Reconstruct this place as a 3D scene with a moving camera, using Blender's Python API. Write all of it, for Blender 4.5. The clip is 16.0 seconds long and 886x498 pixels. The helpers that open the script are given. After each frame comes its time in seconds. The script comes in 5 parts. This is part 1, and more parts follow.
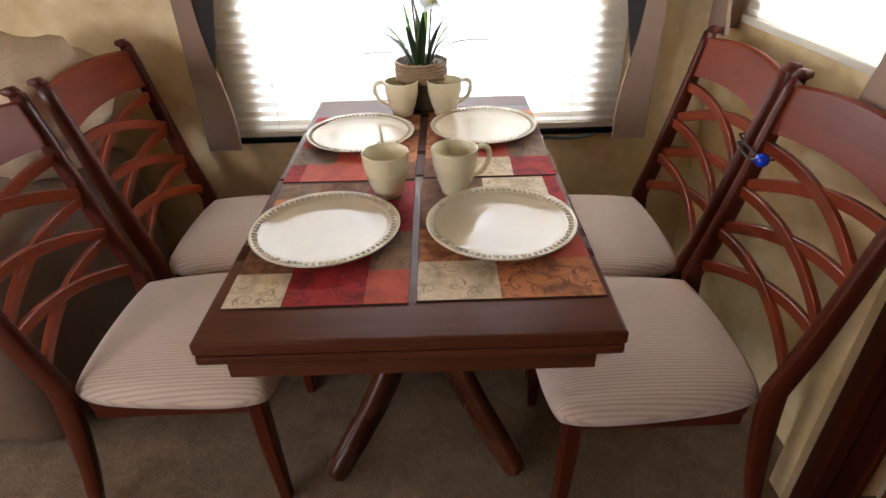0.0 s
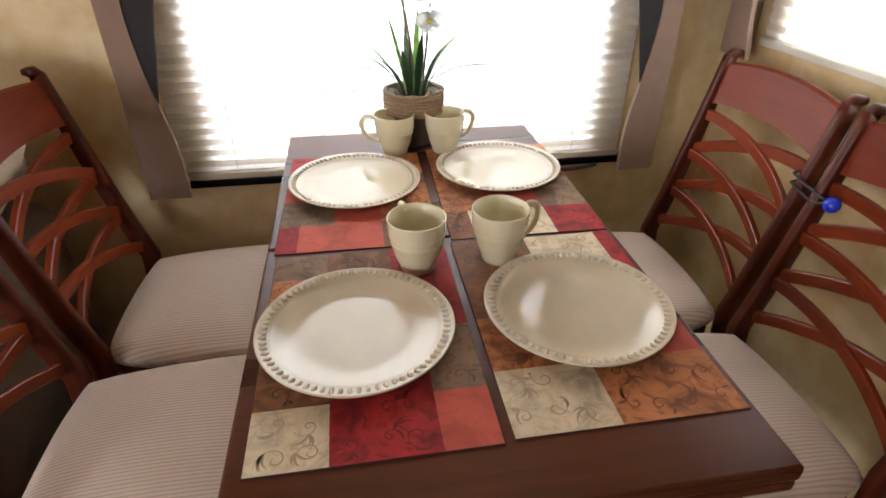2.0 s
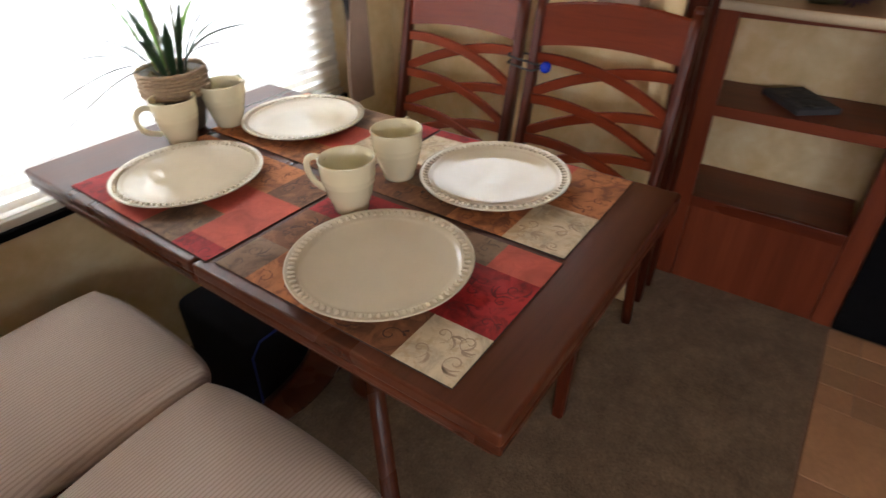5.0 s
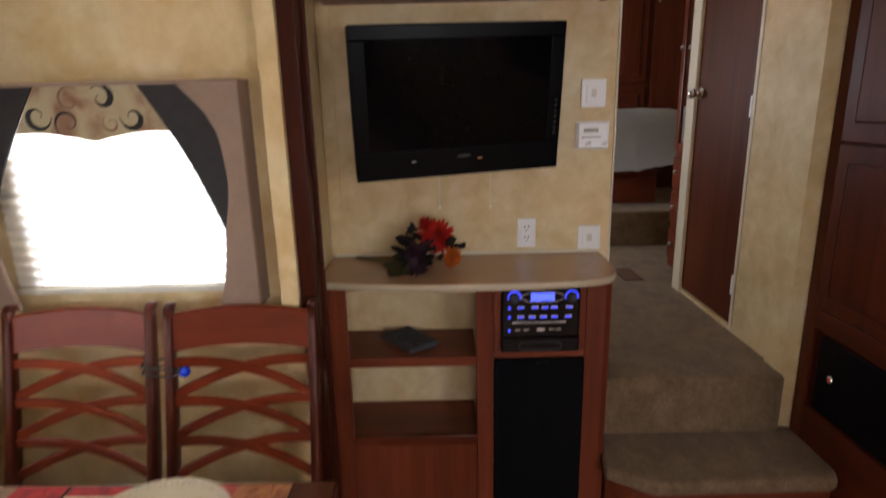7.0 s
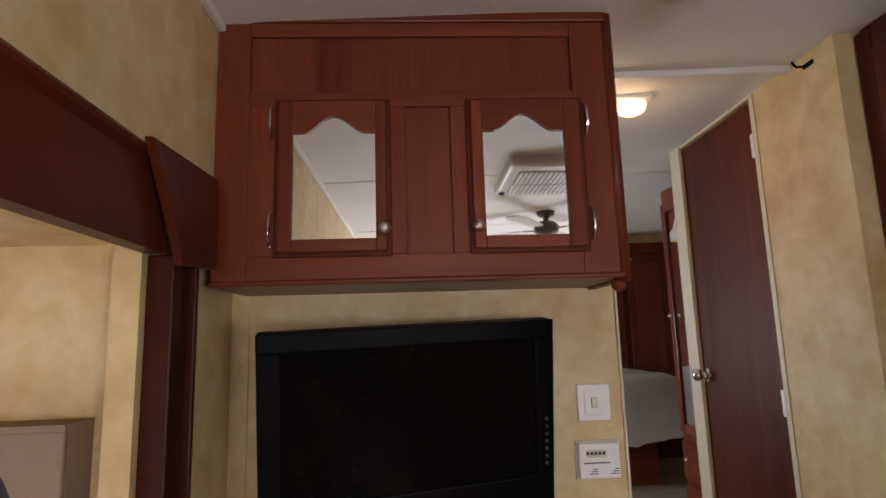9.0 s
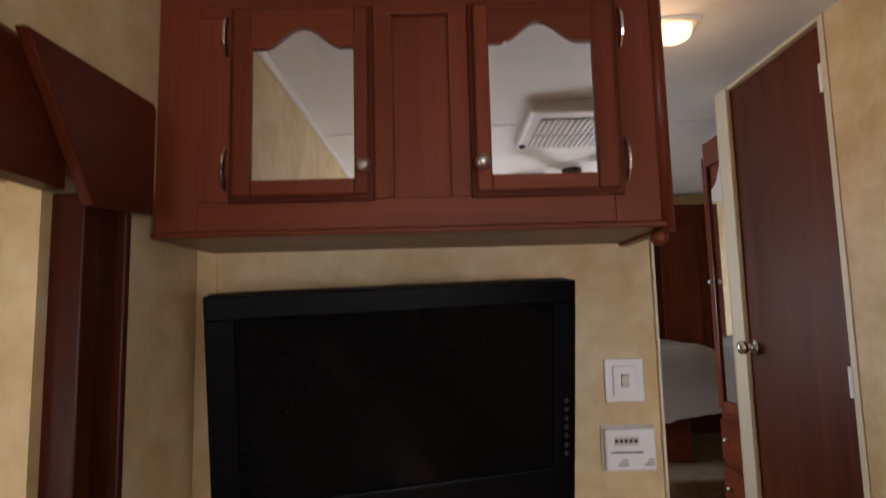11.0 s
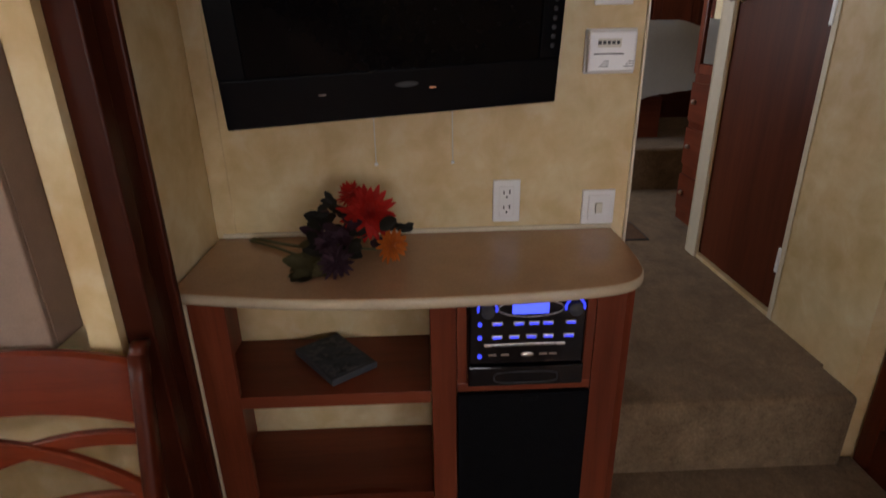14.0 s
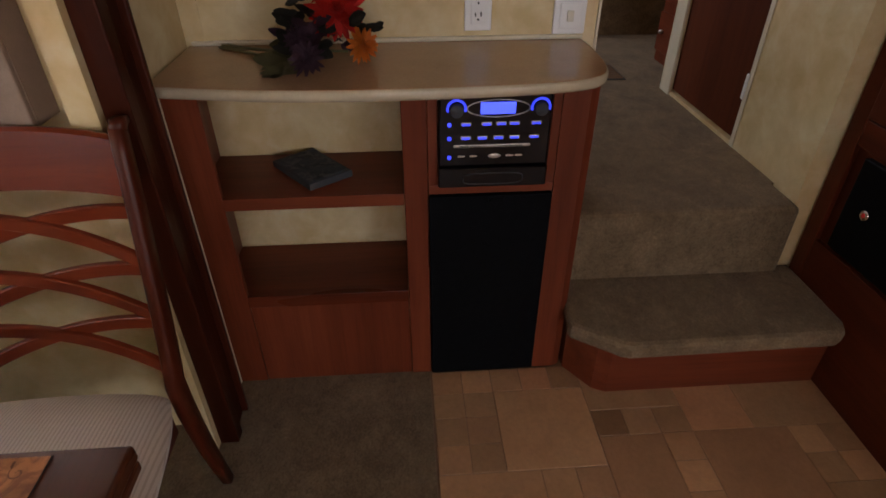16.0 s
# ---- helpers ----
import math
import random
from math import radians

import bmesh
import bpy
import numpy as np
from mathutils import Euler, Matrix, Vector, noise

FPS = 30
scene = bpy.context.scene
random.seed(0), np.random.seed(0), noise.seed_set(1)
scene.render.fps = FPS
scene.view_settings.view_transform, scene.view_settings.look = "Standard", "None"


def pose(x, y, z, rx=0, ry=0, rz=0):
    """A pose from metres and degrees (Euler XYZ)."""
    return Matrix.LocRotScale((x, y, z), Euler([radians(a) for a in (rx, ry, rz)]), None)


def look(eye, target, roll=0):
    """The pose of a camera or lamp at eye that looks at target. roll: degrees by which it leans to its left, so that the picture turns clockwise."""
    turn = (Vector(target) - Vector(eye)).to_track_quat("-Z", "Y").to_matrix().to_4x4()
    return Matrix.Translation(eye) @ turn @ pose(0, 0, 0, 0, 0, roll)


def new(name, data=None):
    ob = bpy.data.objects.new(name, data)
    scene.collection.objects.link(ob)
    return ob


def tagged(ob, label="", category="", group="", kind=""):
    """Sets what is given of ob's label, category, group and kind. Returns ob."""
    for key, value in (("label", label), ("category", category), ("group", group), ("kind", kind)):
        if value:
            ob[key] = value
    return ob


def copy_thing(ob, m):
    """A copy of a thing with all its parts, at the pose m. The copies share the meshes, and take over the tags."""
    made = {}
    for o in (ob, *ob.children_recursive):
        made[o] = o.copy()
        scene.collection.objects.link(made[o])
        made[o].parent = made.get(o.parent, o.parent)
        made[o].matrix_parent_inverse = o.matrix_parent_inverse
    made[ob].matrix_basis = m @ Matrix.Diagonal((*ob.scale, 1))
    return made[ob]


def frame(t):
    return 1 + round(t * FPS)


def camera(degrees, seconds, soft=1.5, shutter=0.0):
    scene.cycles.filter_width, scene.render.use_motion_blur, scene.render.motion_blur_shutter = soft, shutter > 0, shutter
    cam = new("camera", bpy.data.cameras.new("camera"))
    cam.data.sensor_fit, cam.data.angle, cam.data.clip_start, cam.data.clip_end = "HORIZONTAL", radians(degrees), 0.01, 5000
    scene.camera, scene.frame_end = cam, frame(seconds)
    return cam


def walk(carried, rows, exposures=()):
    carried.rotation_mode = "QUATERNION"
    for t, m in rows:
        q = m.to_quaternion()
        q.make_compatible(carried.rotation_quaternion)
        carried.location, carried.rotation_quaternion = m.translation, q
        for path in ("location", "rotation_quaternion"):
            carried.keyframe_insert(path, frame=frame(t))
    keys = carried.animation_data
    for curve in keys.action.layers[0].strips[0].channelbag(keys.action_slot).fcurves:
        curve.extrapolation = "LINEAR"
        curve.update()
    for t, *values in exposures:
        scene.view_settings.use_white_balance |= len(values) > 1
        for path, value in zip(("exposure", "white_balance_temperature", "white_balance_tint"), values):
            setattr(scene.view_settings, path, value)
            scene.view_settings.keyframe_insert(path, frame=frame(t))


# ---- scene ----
cam = camera(76.5, 16.0, 1.5, 0.45)
PATH = [
    (0, (0.456, 0.341, 1.347), (0.446, 2.031, 0.279), -1.9),
    (0.5, (0.416, 0.39, 1.341), (0.452, 2.103, 0.31), -1.1),
    (1, (0.324, 0.512, 1.381), (0.454, 2.217, 0.344), -0.0),
    (1.5, (0.256, 0.603, 1.379), (0.468, 2.303, 0.347), 0.6),
    (2, (0.239, 0.649, 1.339), (0.505, 2.326, 0.282), 0.1),
    (2.5, (0.203, 0.716, 1.315), (0.555, 2.32, 0.174), -1.6),
    (3, (0.131, 0.784, 1.305), (0.669, 2.282, 0.093), -1.8),
    (3.2, (0.099, 0.786, 1.315), (0.705, 2.238, 0.081), -1.8),
    (5.3, (-0.368, 0.838, 1.306), (1.097, 1.64, 0.206), -1.1),
    (5.5, (-0.392, 0.876, 1.323), (1.16, 1.539, 0.25), -1.0),
    (6, (-0.435, 0.893, 1.381), (1.303, 1.235, 0.452), -0.8),
    (6.5, (-0.436, 0.84, 1.467), (1.425, 0.945, 0.742), -0.8),
    (7, (-0.33, 0.759, 1.549), (1.608, 0.774, 1.057), -1.3),
    (7.5, (-0.219, 0.672, 1.644), (1.764, 0.678, 1.386), -1.5),
    (8, (-0.074, 0.642, 1.7), (1.926, 0.636, 1.701), -1.2),
    (8.5, (0.088, 0.686, 1.757), (2.074, 0.601, 1.981), -1.4),
    (8.7, (0.144, 0.695, 1.766), (2.117, 0.591, 2.073), -1.7),
    (10.8, (0.463, 0.624, 1.778), (2.444, 0.617, 2.05), -1.6),
    (11, (0.481, 0.62, 1.76), (2.47, 0.624, 1.973), -1.4),
    (11.5, (0.514, 0.619, 1.709), (2.513, 0.642, 1.775), -1.1),
    (12, (0.52, 0.623, 1.672), (2.517, 0.657, 1.57), -0.7),
    (12.5, (0.516, 0.629, 1.627), (2.498, 0.653, 1.359), -0.8),
    (13, (0.488, 0.642, 1.583), (2.438, 0.625, 1.141), -0.7),
    (13.5, (0.445, 0.661, 1.53), (2.357, 0.603, 0.944), -0.8),
    (14, (0.405, 0.663, 1.5), (2.26, 0.603, 0.754), -1.0),
    (14.5, (0.36, 0.654, 1.454), (2.163, 0.602, 0.592), -1.1),
    (15, (0.316, 0.654, 1.427), (2.057, 0.582, 0.444), -0.9),
    (15.5, (0.283, 0.653, 1.398), (1.964, 0.554, 0.319), -0.5),
    (16, (0.262, 0.645, 1.369), (1.91, 0.536, 0.241), -0.2),
]
EXPOSURES = [(t, stops, 6200, 15.5) for t, stops in ((0.0, -0.2), (3.0, -0.08), (5.5, -0.37), (7.0, -0.4), (8.5, -0.34), (11.0, -0.45), (13.0, -0.66), (16.0, -0.74))]
walk(cam, [(t, look(eye, target, roll)) for t, eye, target, roll in PATH], EXPOSURES)

# ---- world and lights ----
world = bpy.data.worlds.new("sky")
scene.world = world
world.use_nodes = True
wn = world.node_tree.nodes
sky = wn.new("ShaderNodeTexSky")
sky.sky_type, sky.sun_disc = "NISHITA", False
sky.sun_elevation, sky.sun_rotation = radians(59), radians(180)
world.node_tree.links.new(sky.outputs[0], wn["Background"].inputs[0])
wn["Background"].inputs[1].default_value = 0.1

sun = new("sun", bpy.data.lights.new("sun", "SUN"))
sun.data.energy, sun.data.angle, sun.data.color = 5.0, radians(0.6), (1, 0.95, 0.88)
sun.matrix_world = look((-0.3, -3.8, 6.25), (0, 0, 0))


def window_light(name, eye, target, wide, high, watts, color=(1, 0.97, 0.92)):
    lamp = new(name, bpy.data.lights.new(name, "AREA"))
    lamp.data.shape, lamp.data.size, lamp.data.size_y = "RECTANGLE", wide, high
    lamp.data.energy, lamp.data.color = watts, color
    lamp.matrix_world = look(eye, target)
    return lamp


DAY_DINING, DAY_SIDE, DAY_KITCHEN, DAY_REAR, DAY_BEDROOM = 205.0, 108.0, 50.0, 45.0, 38.0
window_light("daylight_dining", (0.40, 2.76, 1.70), (0.40, 1.9, 0.98), 1.25, 0.95, DAY_DINING, (0.84, 0.93, 1))
window_light("daylight_side", (1.80, 1.75, 1.75), (1.1, 1.75, 1.2), 0.7, 0.7, DAY_SIDE, (0.86, 0.94, 1))
window_light("daylight_kitchen", (-1.95, -1.10, 1.40), (-0.6, 1, 1.3), 1.0, 0.8, DAY_KITCHEN, (0.97, 0.98, 1))
window_light("daylight_bedroom", (4.1, 1.30, 1.75), (4.1, -1, 1.5), 0.8, 0.6, DAY_BEDROOM, (0.9, 0.95, 1))
window_light("daylight_rear", (-3.44, 0.5, 1.5), (0, 0.5, 1.35), 1.0, 0.7, DAY_REAR, (1, 0.98, 0.97))


# ---- materials ----
def material(name, rough=0.5, metal=0.0, spec=0.5):
    m = bpy.data.materials.new(name)
    m.use_nodes = True
    b = m.node_tree.nodes["Principled BSDF"]
    b.inputs["Roughness"].default_value = rough
    b.inputs["Metallic"].default_value = metal
    b.inputs["Specular IOR Level"].default_value = spec
    return m, m.node_tree.nodes, m.node_tree.links, b


def coords(n, l, stretch=(1, 1, 1), shift_each=False, turn=(0, 0, 0)):
    tc = n.new("ShaderNodeTexCoord")
    mp = n.new("ShaderNodeMapping")
    mp.inputs["Scale"].default_value = stretch
    mp.inputs["Rotation"].default_value = turn
    if shift_each:
        info, add = n.new("ShaderNodeObjectInfo"), n.new("ShaderNodeVectorMath")
        mul = n.new("ShaderNodeVectorMath")
        mul.operation = "SCALE"
        comb = n.new("ShaderNodeCombineXYZ")
        for k in range(3):
            l.new(info.outputs["Random"], comb.inputs[k])
        l.new(comb.outputs[0], mul.inputs[0])
        mul.inputs["Scale"].default_value = 37.0
        l.new(tc.outputs["Object"], add.inputs[0])
        l.new(mul.outputs[0], add.inputs[1])
        l.new(add.outputs[0], mp.inputs["Vector"])
    else:
        l.new(tc.outputs["Object"], mp.inputs["Vector"])
    return mp.outputs[0]


def noise_tex(n, l, vec, scale, detail=4.0, rough=0.55, distort=0.0):
    t = n.new("ShaderNodeTexNoise")
    t.inputs["Scale"].default_value, t.inputs["Detail"].default_value = scale, detail
    t.inputs["Roughness"].default_value, t.inputs["Distortion"].default_value = rough, distort
    l.new(vec, t.inputs["Vector"])
    return t.outputs["Fac"]


def ramp(n, l, fac, stops):
    r = n.new("ShaderNodeValToRGB")
    while len(r.color_ramp.elements) < len(stops):
        r.color_ramp.elements.new(0.5)
    for e, (p, c) in zip(r.color_ramp.elements, stops):
        e.position, e.color = p, (*c, 1)
    l.new(fac, r.inputs[0])
    return r.outputs[0]


def mix(n, l, fac, a, b, mode="MIX"):
    m = n.new("ShaderNodeMix")
    m.data_type, m.blend_type = "RGBA", mode
    for sock, v in ((m.inputs[0], fac), (m.inputs[6], a), (m.inputs[7], b)):
        if isinstance(v, (int, float)):
            sock.default_value = v
        elif isinstance(v, tuple):
            sock.default_value = (*v, 1)
        else:
            l.new(v, sock)
    return m.outputs[2]


def bump(n, l, height, b, strength=0.3, dist=0.002):
    k = n.new("ShaderNodeBump")
    k.inputs["Strength"].default_value, k.inputs["Distance"].default_value = strength, dist
    l.new(height, k.inputs["Height"])
    l.new(k.outputs[0], b.inputs["Normal"])


def wood(name, dark, mid, light, axis, rough=0.32, coat=0.03, spec=0.2):
    """Stained wood with the grain along one axis."""
    m, n, l, b = material(name, rough, 0, spec)
    long = [17.0, 17.0, 17.0]
    long["xyz".index(axis)] = 0.9
    v = coords(n, l, tuple(long), True)
    grain = noise_tex(n, l, v, 1.0, 6, 0.62, 0.05)
    fine = noise_tex(n, l, v, 7.0, 3, 0.6)
    soft_long = [5.0, 5.0, 5.0]
    soft_long["xyz".index(axis)] = 0.7
    wide = noise_tex(n, l, coords(n, l, tuple(soft_long), True), 1.0, 3, 0.5)
    c = ramp(n, l, grain, [(0.2, dark), (0.5, mid), (0.84, light)])
    c = mix(n, l, 0.4, c, ramp(n, l, wide, [(0.32, dark), (0.68, light)]))
    pores = ramp(n, l, fine, [(0.36, (0.55, 0.5, 0.5)), (0.5, (1, 1, 1))])
    c = mix(n, l, 0.24, c, pores, "MULTIPLY")
    l.new(c, b.inputs["Base Color"])
    l.new(ramp(n, l, wide, [(0.3, (rough - 0.06,) * 3), (0.7, (rough + 0.1,) * 3)]), b.inputs["Roughness"])
    b.inputs["Coat Weight"].default_value, b.inputs["Coat Roughness"].default_value = coat, 0.18
    bump(n, l, fine, b, 0.08, 0.001)
    return m


CH = ((0.062, 0.012, 0.0055), (0.155, 0.032, 0.0135), (0.265, 0.064, 0.026))
WOOD = {a: wood("cherry_wood_" + a, *CH, a) for a in "xyz"}
DC = ((0.038, 0.007, 0.003), (0.082, 0.016, 0.006), (0.135, 0.028, 0.010))
DARK_WOOD = {a: wood("dark_cherry_wood_" + a, *DC, a, 0.36, 0.0, 0.12) for a in "xz"}
CR = ((0.085, 0.011, 0.003), (0.16, 0.023, 0.006), (0.25, 0.042, 0.010))
# posts and legs: the rails' wood darkened, with their backlit shade in the colour
CP_SHADED = ((0.034, 0.006, 0.002), (0.07, 0.012, 0.0045), (0.115, 0.021, 0.007))
DOOR_WOOD = wood("door_wood", (0.05, 0.011, 0.0045), (0.105, 0.025, 0.0095), (0.165, 0.042, 0.016), "z", 0.42, 0.0, 0.12)
POST_WOOD = wood("post_wood", (0.022, 0.0045, 0.002), (0.048, 0.0095, 0.004), (0.08, 0.017, 0.007), "z", 0.36, 0.0, 0.14)
CHAIR_WOOD_SHADED = wood("chair_wood_shaded", *CP_SHADED, "z", 0.34, 0.03, 0.25)
CHAIR_WOOD_Y = wood("chair_wood_rail", *CR, "y", 0.34, 0.03, 0.25)
TB = ((0.032, 0.009, 0.004), (0.075, 0.021, 0.009), (0.13, 0.038, 0.016))
TABLE_WOOD = wood("table_wood", *TB, "x", 0.28, 0.05, 0.22)
TABLE_WOOD_Y = wood("table_wood_rail", *TB, "y", 0.32, 0.05, 0.22)


def plain(name, color, rough=0.5, metal=0.0, grain=60.0, amount=0.12, bump_by=0.1, spec=0.5):
    """One colour with fine mottling and relief."""
    m, n, l, b = material(name, rough, metal, spec)
    v = coords(n, l)
    f = noise_tex(n, l, v, grain, 4)
    w = noise_tex(n, l, v, grain * 0.08, 3)
    lo, hi = tuple(c * (1 - amount) for c in color), tuple(min(1, c * (1 + amount)) for c in color)
    c = mix(n, l, 0.5, ramp(n, l, f, [(0.3, lo), (0.7, hi)]), ramp(n, l, w, [(0.3, lo), (0.7, hi)]))
    l.new(c, b.inputs["Base Color"])
    if bump_by:
        bump(n, l, f, b, bump_by, 0.001)
    return m


def wallpaper():
    m, n, l, b = material("mottled_wallpaper", 0.55)
    v = coords(n, l)
    w1 = noise_tex(n, l, v, 4.2, 3, 0.5, 0.3)
    w2 = noise_tex(n, l, v, 12.0, 4, 0.6, 0.3)
    w3 = noise_tex(n, l, v, 1.7, 2, 0.5, 0.2)
    f = noise_tex(n, l, v, 220.0, 2)
    c = ramp(n, l, w1, [(0.32, (0.56, 0.385, 0.175)), (0.5, (0.68, 0.505, 0.265)), (0.68, (0.76, 0.625, 0.39))])
    c = mix(n, l, 0.42, c, ramp(n, l, w2, [(0.34, (0.52, 0.36, 0.155)), (0.52, (0.68, 0.515, 0.28)), (0.68, (0.78, 0.675, 0.46))]))
    c = mix(n, l, 0.45, c, ramp(n, l, w3, [(0.40, (0.92, 1.0, 0.98)), (0.62, (1.0, 0.93, 0.82))]), "MULTIPLY")
    l.new(c, b.inputs["Base Color"])
    bump(n, l, f, b, 0.12, 0.0008)
    return m


def carpet():
    m, n, l, b = material("tan_carpet", 0.95, 0, 0.1)
    v = coords(n, l)
    f = noise_tex(n, l, v, 130.0, 3, 0.75)
    g = noise_tex(n, l, v, 42.0, 4, 0.75)
    w = noise_tex(n, l, v, 8.0, 7, 0.8, 0.3)
    c = ramp(n, l, f, [(0.3, (0.165, 0.108, 0.062)), (0.5, (0.225, 0.152, 0.09)), (0.72, (0.29, 0.202, 0.124))])
    c = mix(n, l, 0.8, c, ramp(n, l, w, [(0.34, (0.55, 0.52, 0.48)), (0.62, (1.1, 1.08, 1.04))]), "MULTIPLY")
    c = mix(n, l, 0.32, c, ramp(n, l, g, [(0.38, (0.45, 0.55, 0.55)), (0.6, (1, 1, 1))]), "MULTIPLY")
    l.new(c, b.inputs["Base Color"])
    b.inputs["Sheen Weight"].default_value = 0.12
    bump(n, l, mix(n, l, 0.5, f, g), b, 0.9, 0.006)
    return m


def tile_vinyl():
    m, n, l, b = material("stone_look_tile", 0.42)
    v = coords(n, l, (1, 1, 1), True)
    info = n.new("ShaderNodeObjectInfo")
    w = noise_tex(n, l, v, 9.0, 5, 0.6, 0.6)
    f = noise_tex(n, l, v, 70.0, 4, 0.7)
    c = ramp(n, l, info.outputs["Random"], [(0.0, (0.28, 0.14, 0.065)), (0.3, (0.52, 0.30, 0.15)), (0.5, (0.40, 0.20, 0.10)), (0.75, (0.60, 0.33, 0.16)), (1.0, (0.57, 0.24, 0.12))])
    c = mix(n, l, 0.5, c, ramp(n, l, w, [(0.3, (0.62, 0.6, 0.58)), (0.7, (1.0, 1.0, 1.0))]), "MULTIPLY")
    c = mix(n, l, 0.5, c, ramp(n, l, f, [(0.3, (0.72, 0.7, 0.66)), (0.62, (1, 1, 1))]), "MULTIPLY")
    l.new(c, b.inputs["Base Color"])
    bump(n, l, f, b, 0.15, 0.001)
    return m


def ribbed_fabric():
    m, n, l, b = material("ribbed_cream_fabric", 0.85, 0, 0.2)
    v = coords(n, l)
    wv = n.new("ShaderNodeTexWave")
    wv.bands_direction = "Y"
    wv.inputs["Scale"].default_value, wv.inputs["Distortion"].default_value = 40.0, 0.8
    wv.inputs["Detail"].default_value, wv.inputs["Detail Scale"].default_value = 2.0, 3.0
    l.new(v, wv.inputs["Vector"])
    f = noise_tex(n, l, v, 300.0, 3)
    w = noise_tex(n, l, v, 6.0, 3)
    c = ramp(n, l, wv.outputs["Fac"], [(0.12, (0.46, 0.35, 0.275)), (0.5, (0.59, 0.465, 0.37))])
    c = mix(n, l, 0.3, c, ramp(n, l, w, [(0.3, (0.8, 0.78, 0.75)), (0.7, (1, 1, 1))]), "MULTIPLY")
    l.new(c, b.inputs["Base Color"])
    b.inputs["Sheen Weight"].default_value = 0.25
    bump(n, l, mix(n, l, 0.25, wv.outputs["Fac"], f), b, 0.3, 0.0015)
    return m


def mat_fabric(name, base, blot, wear=0.5):
    """Printed mat cloth: a worn, blotted ground with a fine weave."""
    m, n, l, b = material(name, 0.75, 0, 0.3)
    v = coords(n, l)
    w = noise_tex(n, l, v, 13.0, 5, 0.6, 0.9)
    s = noise_tex(n, l, v, 26.0, 5, 0.62, 1.8)
    f = noise_tex(n, l, v, 420.0, 2)
    c = ramp(n, l, w, [(0.3, tuple(k * (1 - wear) for k in base)), (0.5, base), (0.7, tuple(min(1, k * 1.2) for k in base))])
    c = mix(n, l, ramp(n, l, s, [(0.5, (0, 0, 0)), (0.62, (0.9 * wear,) * 3)]), c, blot)
    l.new(c, b.inputs["Base Color"])
    bump(n, l, f, b, 0.25, 0.0008)
    return m


def shade_cloth():
    m = bpy.data.materials.new("translucent_shade_cloth")
    m.use_nodes = True
    n, l = m.node_tree.nodes, m.node_tree.links
    n.remove(n["Principled BSDF"])
    v = coords(n, l)
    f = noise_tex(n, l, v, 120.0, 3)
    c = ramp(n, l, f, [(0.3, (0.76, 0.73, 0.66)), (0.7, (0.86, 0.83, 0.76))])
    d, t, mx = n.new("ShaderNodeBsdfDiffuse"), n.new("ShaderNodeBsdfTranslucent"), n.new("ShaderNodeMixShader")
    l.new(c, d.inputs[0])
    l.new(c, t.inputs[0])
    mx.inputs[0].default_value = 0.45
    l.new(d.outputs[0], mx.inputs[1])
    l.new(t.outputs[0], mx.inputs[2])
    l.new(mx.outputs[0], n["Material Output"].inputs[0])
    return m


def valance_fabric():
    """Tan cloth with soft brown and olive patches."""
    m, n, l, b = material("tan_print_fabric", 0.8, 0, 0.2)
    v = coords(n, l)
    w = noise_tex(n, l, v, 9.0, 3, 0.5, 0.8)
    f = noise_tex(n, l, v, 350.0, 2)
    l.new(ramp(n, l, w, [(0.38, (0.22, 0.12, 0.07)), (0.5, (0.34, 0.25, 0.15)), (0.64, (0.38, 0.31, 0.19))]), b.inputs["Base Color"])
    bump(n, l, f, b, 0.25, 0.0008)
    return m


def glow(name, color, strength):
    m = bpy.data.materials.new(name)
    m.use_nodes = True
    b = m.node_tree.nodes["Principled BSDF"]
    b.inputs["Base Color"].default_value = (*color, 1)
    b.inputs["Emission Color"].default_value = (*color, 1)
    b.inputs["Emission Strength"].default_value = strength
    return m


def glass_mat():
    m = bpy.data.materials.new("window_glass")
    m.use_nodes = True
    n, l = m.node_tree.nodes, m.node_tree.links
    n.remove(n["Principled BSDF"])
    tr, gl, mx, fr = n.new("ShaderNodeBsdfTransparent"), n.new("ShaderNodeBsdfGlossy"), n.new("ShaderNodeMixShader"), n.new("ShaderNodeFresnel")
    gl.inputs["Roughness"].default_value = 0.02
    l.new(fr.outputs[0], mx.inputs[0])
    l.new(tr.outputs[0], mx.inputs[1])
    l.new(gl.outputs[0], mx.inputs[2])
    l.new(mx.outputs[0], n["Material Output"].inputs[0])
    return m


WALL = wallpaper()
CARPET = carpet()
TILE = tile_vinyl()
GROUT = plain("dark_grout", (0.22, 0.125, 0.072), 0.8)
CEIL = plain("off_white_ceiling_panel", (0.80, 0.79, 0.76), 0.6, 0, 90, 0.04, 0.12)
WHITE_TRIM = plain("white_trim", (0.78, 0.77, 0.74), 0.45, 0, 60, 0.03, 0.03)
CREAM_TRIM = plain("cream_trim", (0.68, 0.6, 0.44), 0.5, 0, 40, 0.06, 0.05)
SEAT = ribbed_fabric()
PLATE_GLAZE = plain("tan_cream_plate_glaze", (0.56, 0.475, 0.34), 0.03, 0, 30, 0.04, 0.0, 0.5)
CERAMIC = plain("cream_glazed_ceramic", (0.70, 0.63, 0.42), 0.08, 0, 40, 0.03, 0.0, 0.5)
BLACK = plain("black_plastic", (0.003, 0.003, 0.0035), 0.4, 0, 200, 0.15, 0.03, 0.07)
TV_PLASTIC = plain("black_piano_plastic", (0.003, 0.0034, 0.0045), 0.25, 0, 60, 0.05, 0.0, 0.11)
